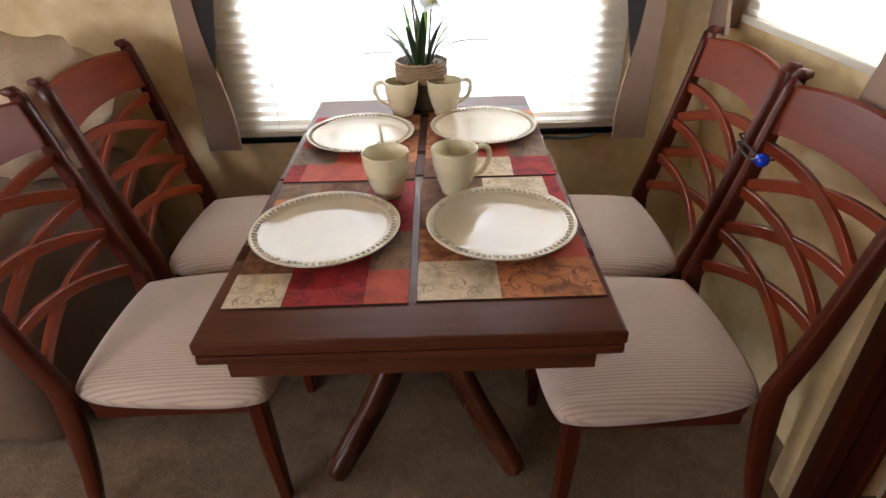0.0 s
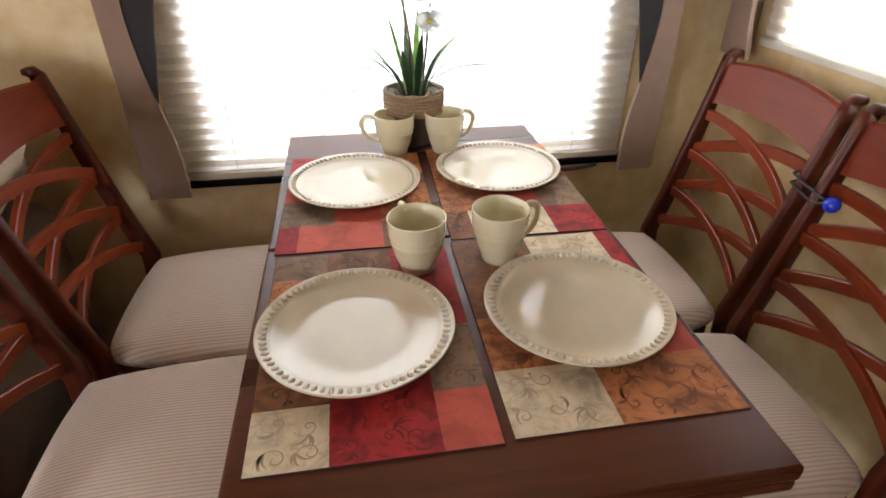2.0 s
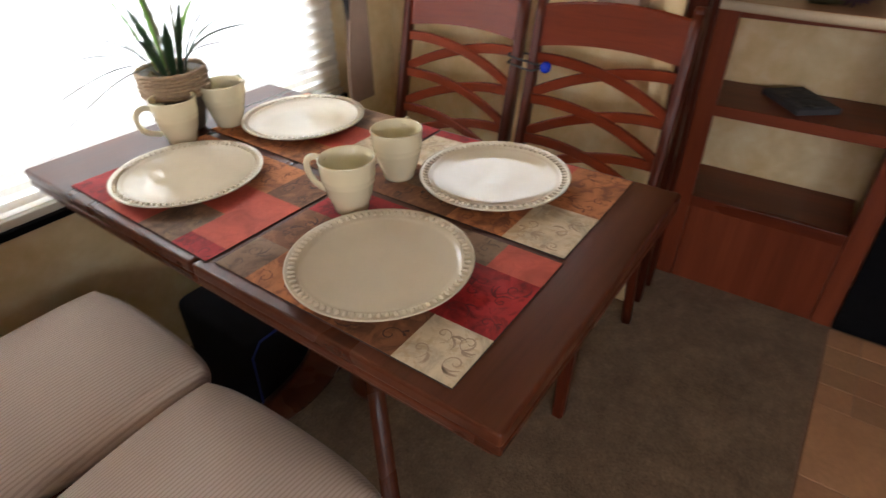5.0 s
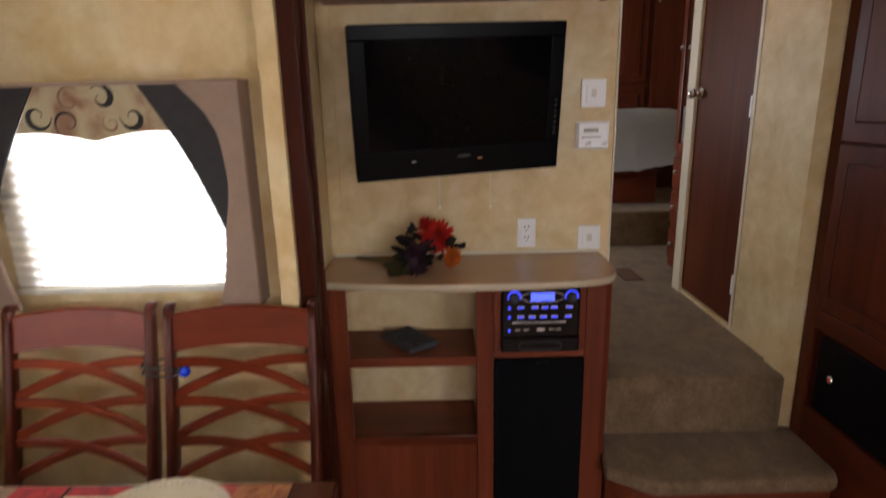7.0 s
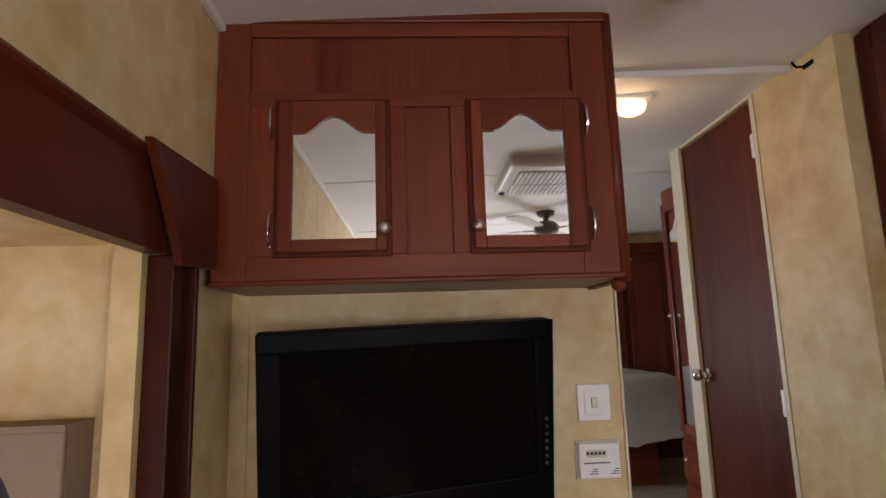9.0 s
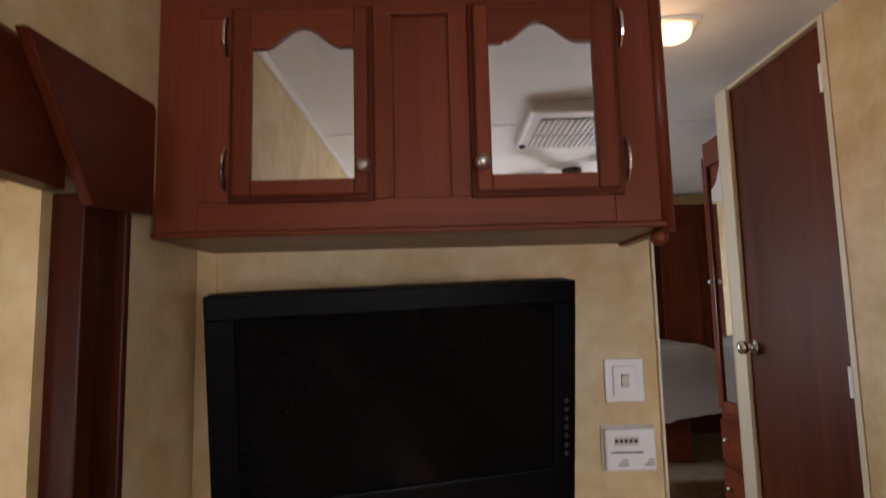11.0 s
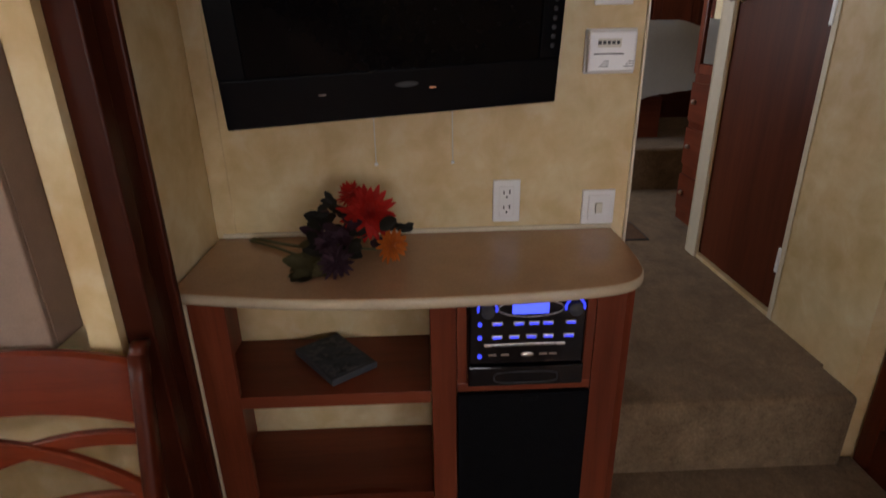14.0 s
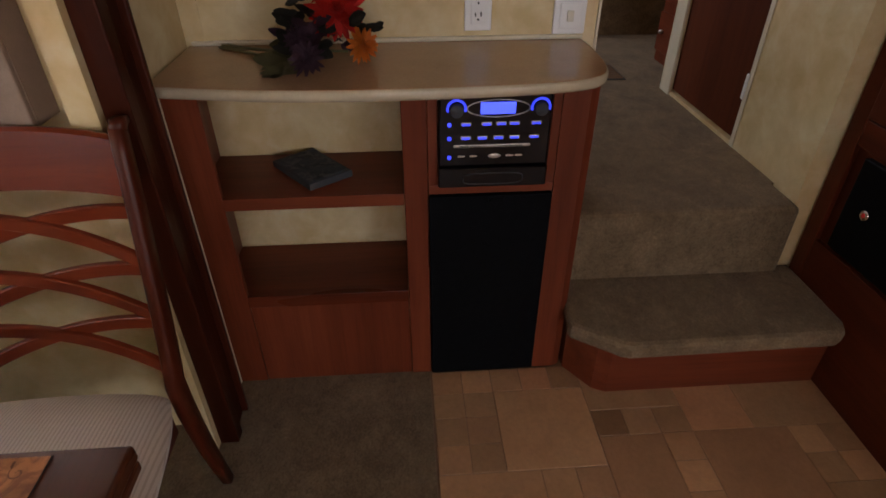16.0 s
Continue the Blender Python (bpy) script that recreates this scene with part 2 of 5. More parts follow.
BLACK_GLOSS = plain("black_gloss_screen", (0.003, 0.003, 0.004), 0.08, 0, 60, 0.05, 0.0, 0.3)
BLACK_CLOTH = plain("black_speaker_cloth", (0.005, 0.005, 0.006), 0.9, 0, 500, 0.4, 0.3, 0.05)
PLASTIC_WHITE = plain("white_plastic", (0.82, 0.81, 0.8), 0.35, 0, 60, 0.02, 0.0)
PLASTIC_ALMOND = plain("almond_plastic", (0.62, 0.58, 0.48), 0.35, 0, 60, 0.03, 0.0)
SLOT = plain("dark_slot", (0.02, 0.02, 0.02), 0.6)
CHROME = plain("chrome_metal", (0.75, 0.75, 0.77), 0.15, 1.0, 60, 0.04, 0.0)
NICKEL = plain("satin_nickel", (0.62, 0.59, 0.54), 0.3, 1.0, 60, 0.05, 0.0)
TAN_FABRIC = plain("tan_valance_fabric", (0.27, 0.185, 0.135), 0.85, 0, 300, 0.12, 0.3, 0.2)
DARK_FABRIC = plain("charcoal_swag_fabric", (0.035, 0.032, 0.032), 0.85, 0, 300, 0.2, 0.3, 0.2)
SWIRL = valance_fabric()
SWIRL_BLACK = plain("swirl_print_black", (0.022, 0.02, 0.018), 0.8, 0, 200, 0.2, 0.2, 0.2)
SWIRL_BROWN = plain("swirl_print_brown", (0.17, 0.095, 0.055), 0.8, 0, 200, 0.2, 0.2, 0.2)
SHADE = shade_cloth()
GLASS = glass_mat()
MIRROR = plain("silver_mirror", (0.86, 0.87, 0.87), 0.02, 1.0, 10, 0.01, 0.0)
SOFA = plain("brown_leather", (0.13, 0.085, 0.055), 0.5, 0, 90, 0.2, 0.25)
THROW = plain("tan_throw_fabric", (0.48, 0.37, 0.25), 0.9, 0, 120, 0.15, 0.4, 0.2)
LAMINATE = plain("beige_solid_surface", (0.42, 0.25, 0.145), 0.13, 0, 160, 0.12, 0.0)
LAMINATE_EDGE = plain("cream_solid_edge", (0.47, 0.38, 0.26), 0.25, 0, 160, 0.08, 0.0)
BLUE_BALL = plain("blue_plastic", (0.01, 0.04, 0.5), 0.2, 0, 60, 0.05, 0.0)
BLUE_RIM = plain("blue_binding", (0.006, 0.025, 0.2), 0.6)
BAG_CLOTH = plain("near_black_fabric", (0.012, 0.012, 0.014), 0.9, 0, 200, 0.2, 0.3, 0.1)
GREY_BIN = plain("dark_grey_fabric", (0.05, 0.05, 0.055), 0.85, 0, 200, 0.2, 0.3)
GRILLE_SHADE_GREY = plain("grille_shade_grey", (0.36, 0.36, 0.37), 0.6)
CORD = plain("black_cord", (0.015, 0.015, 0.015), 0.6)
LEAF = plain("orchid_leaf_green", (0.028, 0.065, 0.02), 0.35, 0, 40, 0.3, 0.1)
LEAF_BRIGHT = plain("orchid_leaf_bright_green", (0.16, 0.30, 0.05), 0.4, 0, 40, 0.25, 0.1)
LEAF_GREY = plain("grey_green_grass_leaf", (0.10, 0.11, 0.085), 0.5, 0, 40, 0.25, 0.1)
STEM = plain("green_brown_stem", (0.10, 0.09, 0.035), 0.5, 0, 60, 0.2, 0.1)
PETAL = plain("white_petal", (0.85, 0.85, 0.82), 0.6, 0, 40, 0.04, 0.05)
PETAL_CORE = plain("yellow_orchid_core", (0.7, 0.6, 0.1), 0.6)
ROPE = plain("woven_seagrass", (0.29, 0.20, 0.125), 0.85, 0, 140, 0.35, 0.8, 0.2)
POT_BODY = plain("dark_bronze_pot", (0.10, 0.075, 0.05), 0.55, 0, 60, 0.25, 0.2)
MOSS = plain("dry_moss", (0.2, 0.16, 0.09), 0.95, 0, 150, 0.4, 0.9, 0.1)
RED_PETAL = plain("red_silk_petal", (0.62, 0.02, 0.01), 0.7, 0, 60, 0.15, 0.1)
ORANGE_PETAL = plain("orange_silk_petal", (0.75, 0.2, 0.015), 0.7, 0, 60, 0.15, 0.1)
PURPLE_PETAL = plain("purple_silk_petal", (0.075, 0.03, 0.05), 0.7, 0, 60, 0.2, 0.1)
OLIVE_LEAF = plain("olive_brown_silk_leaf", (0.10, 0.085, 0.03), 0.75, 0, 60, 0.3, 0.1)
SILK_LEAF = plain("dark_silk_leaf", (0.022, 0.02, 0.013), 0.7, 0, 60, 0.3, 0.1)
BEDSPREAD = plain("pale_bedspread", (0.55, 0.52, 0.47), 0.85, 0, 60, 0.06, 0.3, 0.2)
BLUE_GLOW = glow("blue_backlight", (0.05, 0.07, 1.0), 1.6)
BLUE_LCD = glow("blue_display", (0.10, 0.15, 1.0), 1.5)
LAMP_GLOW = glow("warm_lamp_glass", (1.0, 0.6, 0.28), 4.0)
M_CREAM = mat_fabric("mat_cream", (0.60, 0.49, 0.33), (0.40, 0.26, 0.12), 0.5)
M_RED = mat_fabric("mat_red", (0.33, 0.017, 0.016), (0.11, 0.009, 0.008), 0.65)
M_CORAL = mat_fabric("mat_coral", (0.44, 0.078, 0.045), (0.32, 0.05, 0.03), 0.35)
M_ORANGE = mat_fabric("mat_orange", (0.44, 0.16, 0.055), (0.15, 0.05, 0.025), 0.7)
M_BROWN = mat_fabric("mat_brown", (0.17, 0.068, 0.03), (0.30, 0.13, 0.055), 0.6)
M_TAUPE = mat_fabric("mat_taupe", (0.215, 0.125, 0.07), (0.09, 0.055, 0.035), 0.65)
M_EDGE = plain("mat_edge_brown", (0.035, 0.018, 0.012), 0.85)

# ---- builders ----
ORG = {}


def thing(name, at, label, category, group="", kind=""):
    ob = new(name)
    ob.empty_display_size = 0.05
    ob.location = at
    ORG[ob] = Vector(at)
    return tagged(ob, label, category, group, kind)


def finish(name, bm, mat, smooth):
    me = bpy.data.meshes.new(name)
    bmesh.ops.recalc_face_normals(bm, faces=bm.faces[:])
    for f in bm.faces:
        f.smooth = smooth
    bm.to_mesh(me)
    bm.free()
    me.materials.append(mat)
    return me


def part(name, bm, mat, parent, label="", smooth=False):
    """One mesh under a thing or part; the mesh is written in world coordinates."""
    o = ORG[parent]
    bmesh.ops.translate(bm, verts=bm.verts[:], vec=-o)
    ob = new(name, finish(name, bm, mat, smooth))
    ob.parent = parent
    ORG[ob] = o
    if label:
        ob["label"] = label
    return ob


def solid(name, bm, mat, label, category, group="", kind="", smooth=False):
    """A thing, or piece of the setting, that is one mesh."""
    return tagged(new(name, finish(name, bm, mat, smooth)), label, category, group, kind)


def add_box(bm, x0, x1, y0, y1, z0, z1, bev=0.0, seg=2):
    r = bmesh.ops.create_cube(bm, size=1)
    vs = r["verts"]
    bmesh.ops.scale(bm, verts=vs, vec=(abs(x1 - x0), abs(y1 - y0), abs(z1 - z0)))
    bmesh.ops.translate(bm, verts=vs, vec=((x0 + x1) / 2, (y0 + y1) / 2, (z0 + z1) / 2))
    if bev > 0:
        es = list({e for v in vs for e in v.link_edges})
        bmesh.ops.bevel(bm, geom=es, offset=bev, segments=seg, affect="EDGES", profile=0.5)
    return vs


def box(x0, x1, y0, y1, z0, z1, bev=0.0, seg=2):
    bm = bmesh.new()
    add_box(bm, x0, x1, y0, y1, z0, z1, bev, seg)
    return bm


def add_prism(bm, pts, axis, a, b, bev=0.0):
    """Extrude a polygon of 2D points along an axis from a to b."""
    def put(p, h):
        u, v = p
        return {"x": (h, u, v), "y": (u, h, v), "z": (u, v, h)}[axis]
    lo = [bm.verts.new(put(p, a)) for p in pts]
    hi = [bm.verts.new(put(p, b)) for p in pts]
    k = len(pts)
    faces = [bm.faces.new(lo), bm.faces.new(hi[::-1])]
    for i in range(k):
        faces.append(bm.faces.new((lo[i], hi[i], hi[(i + 1) % k], lo[(i + 1) % k])))
    if bev:
        es = [e for f in faces[:2] for e in f.edges]
        bmesh.ops.bevel(bm, geom=es, offset=bev, segments=2, affect="EDGES", profile=0.5)


def prism(pts, axis, a, b, bev=0.0):
    bm = bmesh.new()
    add_prism(bm, pts, axis, a, b, bev)
    return bm


def add_lathe(bm, cx, cy, prof, seg=32, axis="z"):
    """Turn a profile of (radius, height) round an upright axis."""
    rings = []
    for r, h in prof:
        if r < 1e-6:
            rings.append([bm.verts.new((cx, cy, h))])
        else:
            rings.append([bm.verts.new((cx + r * math.cos(2 * math.pi * i / seg), cy + r * math.sin(2 * math.pi * i / seg), h)) for i in range(seg)])
    for a, b in zip(rings, rings[1:]):
        for i in range(seg):
            j = (i + 1) % seg
            if len(a) == 1 and len(b) == 1:
                continue
            if len(a) == 1:
                bm.faces.new((a[0], b[i], b[j]))
            elif len(b) == 1:
                bm.faces.new((a[i], a[j], b[0]))
            else:
                bm.faces.new((a[i], a[j], b[j], b[i]))


def lathe(cx, cy, prof, seg=32):
    bm = bmesh.new()
    add_lathe(bm, cx, cy, prof, seg)
    return bm


def add_sweep(bm, path, wide, high, up=(0, 0, 1), caps=True, round_seg=0):
    """Sweep a rectangle (or a round section) along a path; wide and high may be lists."""
    k = len(path)
    path = [Vector(p) for p in path]
    up = Vector(up)
    rings = []
    for i, p in enumerate(path):
        t = (path[min(i + 1, k - 1)] - path[max(i - 1, 0)]).normalized()
        s = t.cross(up)
        s = s.normalized() if s.length > 1e-5 else Vector((1, 0, 0))
        q = s.cross(t).normalized()
        w = wide[i] if isinstance(wide, (list, tuple)) else wide
        h = high[i] if isinstance(high, (list, tuple)) else high
        if round_seg:
            ring = [p + s * (w / 2 * math.cos(2 * math.pi * a / round_seg)) + q * (h / 2 * math.sin(2 * math.pi * a / round_seg)) for a in range(round_seg)]
        else:
            c = min(w, h) * 0.16
            ring = [p + s * a + q * b for a, b in ((w / 2 - c, h / 2), (w / 2, h / 2 - c), (w / 2, -h / 2 + c), (w / 2 - c, -h / 2), (-w / 2 + c, -h / 2), (-w / 2, -h / 2 + c), (-w / 2, h / 2 - c), (-w / 2 + c, h / 2))]
        rings.append([bm.verts.new(v) for v in ring])
    m = len(rings[0])
    for a, b in zip(rings, rings[1:]):
        for i in range(m):
            bm.faces.new((a[i], a[(i + 1) % m], b[(i + 1) % m], b[i]))
    if caps:
        bm.faces.new(rings[0])
        bm.faces.new(rings[-1][::-1])


def sweep(path, wide, high, up=(0, 0, 1), round_seg=0):
    bm = bmesh.new()
    add_sweep(bm, path, wide, high, up, True, round_seg)
    return bm


def ball(c, r, seg=16, squash=(1, 1, 1)):
    bm = bmesh.new()
    v = bmesh.ops.create_uvsphere(bm, u_segments=seg, v_segments=max(6, seg // 2), radius=r)["verts"]
    bmesh.ops.scale(bm, verts=v, vec=squash)
    bmesh.ops.translate(bm, verts=v, vec=c)
    return bm


def add_cyl(bm, a, b, r, seg=16):
    add_sweep(bm, [a, b], 2 * r, 2 * r, (0, 0, 1) if abs(Vector(b)[2] - Vector(a)[2]) < 1e-4 else (1, 0, 0), True, seg)


def cyl(a, b, r, seg=16):
    bm = bmesh.new()
    add_cyl(bm, a, b, r, seg)
    return bm


def spline(pts, n=6):
    """Catmull-Rom points through pts."""
    pts = [Vector(p) for p in pts]
    out = []
    for i in range(len(pts) - 1):
        p0, p1, p2, p3 = pts[max(i - 1, 0)], pts[i], pts[i + 1], pts[min(i + 2, len(pts) - 1)]
        for j in range(n):
            t = j / n
            out.append(0.5 * (2 * p1 + (p2 - p0) * t + (2 * p0 - 5 * p1 + 4 * p2 - p3) * t * t + (3 * p1 - p0 - 3 * p2 + p3) * t ** 3))
    out.append(pts[-1])
    return out


def grid_wall(name, axis, at, thick, span, high, holes, mat, label):
    """A wall across an axis with rectangular openings cut through it."""
    us = sorted({span[0], span[1], *[h[0] for h in holes], *[h[1] for h in holes]})
    vs = sorted({high[0], high[1], *[h[2] for h in holes], *[h[3] for h in holes]})
    bm = bmesh.new()
    for u0, u1 in zip(us, us[1:]):
        for v0, v1 in zip(vs, vs[1:]):
            if any(h[0] <= u0 and u1 <= h[1] and h[2] <= v0 and v1 <= h[3] for h in holes):
                continue
            if axis == "x":
                add_box(bm, at, at + thick, u0, u1, v0, v1)
            else:
                add_box(bm, u0, u1, at, at + thick, v0, v1)
    bmesh.ops.remove_doubles(bm, verts=bm.verts[:], dist=1e-5)
    seen = {}
    for f in bm.faces:
        seen.setdefault(tuple(round(c, 4) for c in f.calc_center_median()), []).append(f)
    bmesh.ops.delete(bm, geom=[f for fs in seen.values() if len(fs) > 1 for f in fs], context="FACES")
    return solid(name, bm, mat, label, "wall", kind="structure")


# ---- the setting ----
def ceil_z(y):
    return 2.607 - 0.035 * (y - 0.2)


bm = box(-3.45, 1.83, 0.605, 2.30, -0.06, 0.0)
solid("floor_carpet", bm, CARPET, "short tan carpet under the dining table", "carpet", kind="structure")
floor_tile = solid("floor_tile", box(-3.45, 1.83, -1.05, 0.6045, -0.06, -0.004), GROUT, "stone-look tile floor beside the carpet", "floor", kind="structure")
bm = bmesh.new()
add_box(bm, 1.674, 1.86, -0.556, 0.168, 0.0, 0.5, 0.022, 3)
add_box(bm, 1.84, 3.82, -1.6, 1.2, 0.25, 0.499)
solid("floor_hall", bm, CARPET, "tan carpeted upper hall floor above the steps", "floor", kind="structure")
solid("floor_bedroom", box(3.80, 5.2, -1.6, 1.2, 0.3, 0.76, 0.015), CARPET, "raised carpeted bedroom floor", "floor", kind="structure")

bm = bmesh.new()
add_prism(bm, [(-1.8, ceil_z(-1.8)), (1.26, ceil_z(1.26)), (1.26, 2.78), (-1.8, 2.78)], "x", -3.5, 5.25)
for sx in (0.05, -1.27, -2.59, 3.12):
    add_prism(bm, [(-1.0, ceil_z(-1.0) - 0.003), (1.175, ceil_z(1.175) - 0.003), (1.175, ceil_z(1.175) + 0.002), (-1.0, ceil_z(-1.0) + 0.002)], "x", sx - 0.012, sx + 0.012)
solid("ceiling", bm, CEIL, "off-white panelled ceiling with narrow seams", "ceiling", kind="structure")
solid("ceiling_slide", box(-3.45, 1.394, 1.2, 2.2995, 1.985, 2.04), WALL, "low papered ceiling of the dining slide-out", "ceiling", kind="structure")
solid("trim_hall_ceiling", prism([(-0.556, ceil_z(-0.556) - 0.02), (0.17, ceil_z(0.17) - 0.02), (0.17, ceil_z(0.17) + 0.01), (-0.556, ceil_z(-0.556) + 0.01)], "x", 1.905, 1.935), WHITE_TRIM, "narrow pale ceiling strip at the hall", "trim", kind="structure")
solid("trim_crown", box(-3.4, 1.55, 1.16, 1.179, 2.552, ceil_z(1.16), 0.004), WHITE_TRIM, "white strip between wall and ceiling", "trim", kind="structure")

grid_wall("wall_north", "y", 2.30, 0.07, (-3.45, 1.395), (0, 2.05), [(-0.174, 0.969, 0.69, 1.62)], WALL, "mottled yellow papered wall with the dining window")
grid_wall("wall_slide_east", "x", 1.395, 0.05, (1.271, 2.37), (0, 2.05), [(1.435, 2.06, 1.04, 1.58)], WALL, "mottled yellow papered end wall of the slide-out")
solid("wall_slide_header", box(-3.45, 1.828, 1.18, 1.26, 2.0, 2.70), WALL, "papered wall above the slide-out opening", "wall", kind="structure")
solid("wall_niche", box(1.30, 1.828, 1.216, 1.27, 0, 2.06), WALL, "papered side wall of the media niche", "wall", kind="structure")
solid("wall_tv", box(1.83, 1.90, 0.125, 1.27, 0.0, 2.75), WALL, "mottled yellow papered wall behind the television", "wall", kind="structure")
solid("trim_wall_tv_batten", box(1.824, 1.8305, 1.165, 1.215, 0.98, 1.92, 0.002), WALL, "papered batten at the wall's edge", "trim", kind="structure")
solid("trim_wall_tv_end", box(1.822, 1.906, 0.117, 0.1245, 0.5, 2.75, 0.002), CREAM_TRIM, "cream edge strip of the television wall", "trim", kind="structure")
grid_wall("wall_hall_south", "y", -0.64, 0.084, (1.715, 2.79), (0, 2.75), [(2.145, 2.715, 0.515, 2.622)], WALL, "papered hall wall with a wooden door")
solid("wall_bath_back", box(1.72, 2.9, -1.3, -1.24, 0, 2.75), WALL, "papered wall", "wall", kind="structure")
solid("wall_bedroom_east", box(5.15, 5.22, -1.7, 1.3, 0, 2.75), WALL, "papered bedroom end wall", "wall", kind="structure")
solid("wall_bedroom_south", box(2.8, 5.2, -1.72, -1.65, 0, 2.75), WALL, "papered bedroom side wall", "wall", kind="structure")
grid_wall("wall_bedroom_north", "y", 1.2, 0.06, (1.9, 5.2), (0, 2.75), [(3.7, 4.5, 1.45, 2.05)], WALL, "papered bedroom side wall")
# the second opening is added, to let in sun that brightens ceiling and cabinets
grid_wall("wall_south", "y", -1.06, 0.06, (-3.45, 0.62), (0, 2.75), [(-2.5, -1.4, 0.95, 1.85), (-0.6, 0.2, 1.0, 1.55)], WALL, "papered wall behind the walk")
grid_wall("wall_west", "x", -3.46, 0.06, (-1.06, 2.37), (0, 2.75), [(0.0, 1.0, 1.15, 1.85)], WALL, "papered end wall behind the walk")

# slide-out trim in stained wood
solid("trim_slide_fascia", prism([(1.165, 1.945), (1.2, 1.945), (1.2, 2.125), (1.160, 2.125), (1.150, 2.113), (1.150, 2.103), (1.163, 2.093)], "x", -3.4, 1.275), DARK_WOOD["x"], "dark cherry wood fascia over the slide-out", "trim", kind="structure")
bm = prism([(1.145, 2.125), (1.452, 2.138), (1.460, 2.128), (1.460, 1.937), (1.290, 1.923)], "y", 1.132, 1.150, 0.003)
solid("trim_slide_corner", bm, DARK_WOOD["x"], "slanted cherry wood corner board of the slide-out", "trim", kind="structure")
bm = bmesh.new()
add_box(bm, 1.320, 1.360, 1.163, 1.2155, 0.0, 1.95, 0.004)
add_box(bm, 1.360, 1.433, 1.180, 1.214, 0.0, 1.94)
add_box(bm, 1.433, 1.449, 1.163, 1.214, 0.0, 1.94, 0.004)
solid("trim_slide_post", bm, POST_WOOD, "dark cherry wood upright of the slide-out", "trim", kind="structure")
solid("trim_slide_seal", box(1.546, 1.5545, 1.206, 1.2145, 0.0, 0.94, 0.002), CREAM_TRIM, "pale sealing strip beside the media cabinet", "trim", kind="structure")


# ---- windows ----
def pleats(axis, at, u0, u1, z0, z1, pitch=0.033, depth=0.007):
    """A pleated shade: a zigzag sheet with a little sag at the edges."""
    bm = bmesh.new()
    rows, cols = int((z1 - z0) / pitch * 2), 24
    vs = []
    for r in range(rows + 1):
        z = z0 + (z1 - z0) * r / rows
        row = []
        for c in range(cols + 1):
            u = u0 + (u1 - u0) * c / cols
            d = (depth if r % 2 else 0) + 0.002 * noise.noise((u * 6, z * 9, 3))
            zz = z + 0.003 * noise.noise((u * 3, z * 20, 7))
            row.append(bm.verts.new((u, at - d, zz) if axis == "y" else (at - d, u, zz)))
        vs.append(row)
    for a, b in zip(vs, vs[1:]):
        for c in range(cols):
            bm.faces.new((a[c], a[c + 1], b[c + 1], b[c]))
    return bm


def window(name, axis, wall, thick, u0, u1, z0, z1, shade, label):
    """Frame, glass and a lowered pleated shade in a wall's opening."""
    at = ((u0 + u1) / 2, wall, z0) if axis == "y" else (wall, (u0 + u1) / 2, z0)
    w = thing(name, at, label, "window", kind="structure")

    def b(d0, d1, a0, a1, h0, h1, bev=0.003):
        return box(a0, a1, wall + d0, wall + d1, h0, h1, bev) if axis == "y" else box(wall + d0, wall + d1, a0, a1, h0, h1, bev)
    f = 0.016
    for q in (b(0.02, thick, u0 - 0.001, u0 + f, z0, z1), b(0.02, thick, u1 - f, u1 + 0.001, z0, z1), b(0.02, thick, u0 + f, u1 - f, z0, z0 + f), b(0.02, thick, u0 + f, u1 - f, z1 - f, z1)):
        part("window_frame", q, BLACK, w, "black metal frame")
    p = part("pane", b(0.035, 0.04, u0 + f, u1 - f, z0 + f, z1 - f, 0), GLASS, w)
    p.visible_shadow = False
    if shade:
        s0, s1, h0, h1 = shade
        part("pleated_shade", pleats(axis, wall - 0.012, s0, s1, h0 + 0.022, h1), SHADE, w, "cream pleated shade, lowered", False)
        part("shade_bottom_rail", b(-0.03, -0.008, s0, s1, h0, h0 + 0.022, 0.004), PLASTIC_ALMOND, w, "almond bottom rail")
        for k in (0.12, 0.5, 0.88):
            u = s0 + (s1 - s0) * k
            c = [(u, wall - 0.03, h0 + 0.02), (u, wall - 0.03, h1)] if axis == "y" else [(wall - 0.03, u, h0 + 0.02), (wall - 0.03, u, h1)]
            part("lift_cord", cyl(c[0], c[1], 0.0012, 6), PLASTIC_ALMOND, w)
    return w


win = window("window_1", "y", 2.30, 0.07, -0.174, 0.969, 0.69, 1.62, (-0.285, 1.075, 0.625, 1.66), "wide dining window with a bright lowered pleated shade")
part("window_sill", box(-0.30, 1.09, 2.262, 2.298, 0.604, 0.624, 0.004), BLACK, win, "dark sill")
part("latch", sweep(spline([(0.82, 2.262, 0.596), (0.90, 2.255, 0.594), (0.98, 2.258, 0.60), (1.0, 2.262, 0.604)]), 0.016, 0.012, (0, 0, 1), 8), GREY_BIN, win, "dark blue-grey latch handle", True)
side_window = window("window_2", "x", 1.395, 0.05, 1.435, 2.06, 1.04, 1.58, (1.40, 2.13, 0.995, 1.615), "small side window with a bright lowered pleated shade")
part("mullion", box(1.42, 1.44, 1.675, 1.70, 1.068, 1.552, 0.002), BLACK, side_window, "black middle bar")
window("window_3", "y", -1.06, 0.06, -2.5, -1.4, 0.95, 1.85, None, "kitchen window behind the walk")
# unseen, added window: its sun patch on the floor lifts the ceiling's light
window("window_6", "y", -1.06, 0.06, -0.6, 0.2, 1.0, 1.55, None, "unseen window added so that sun bounces up to the ceiling")
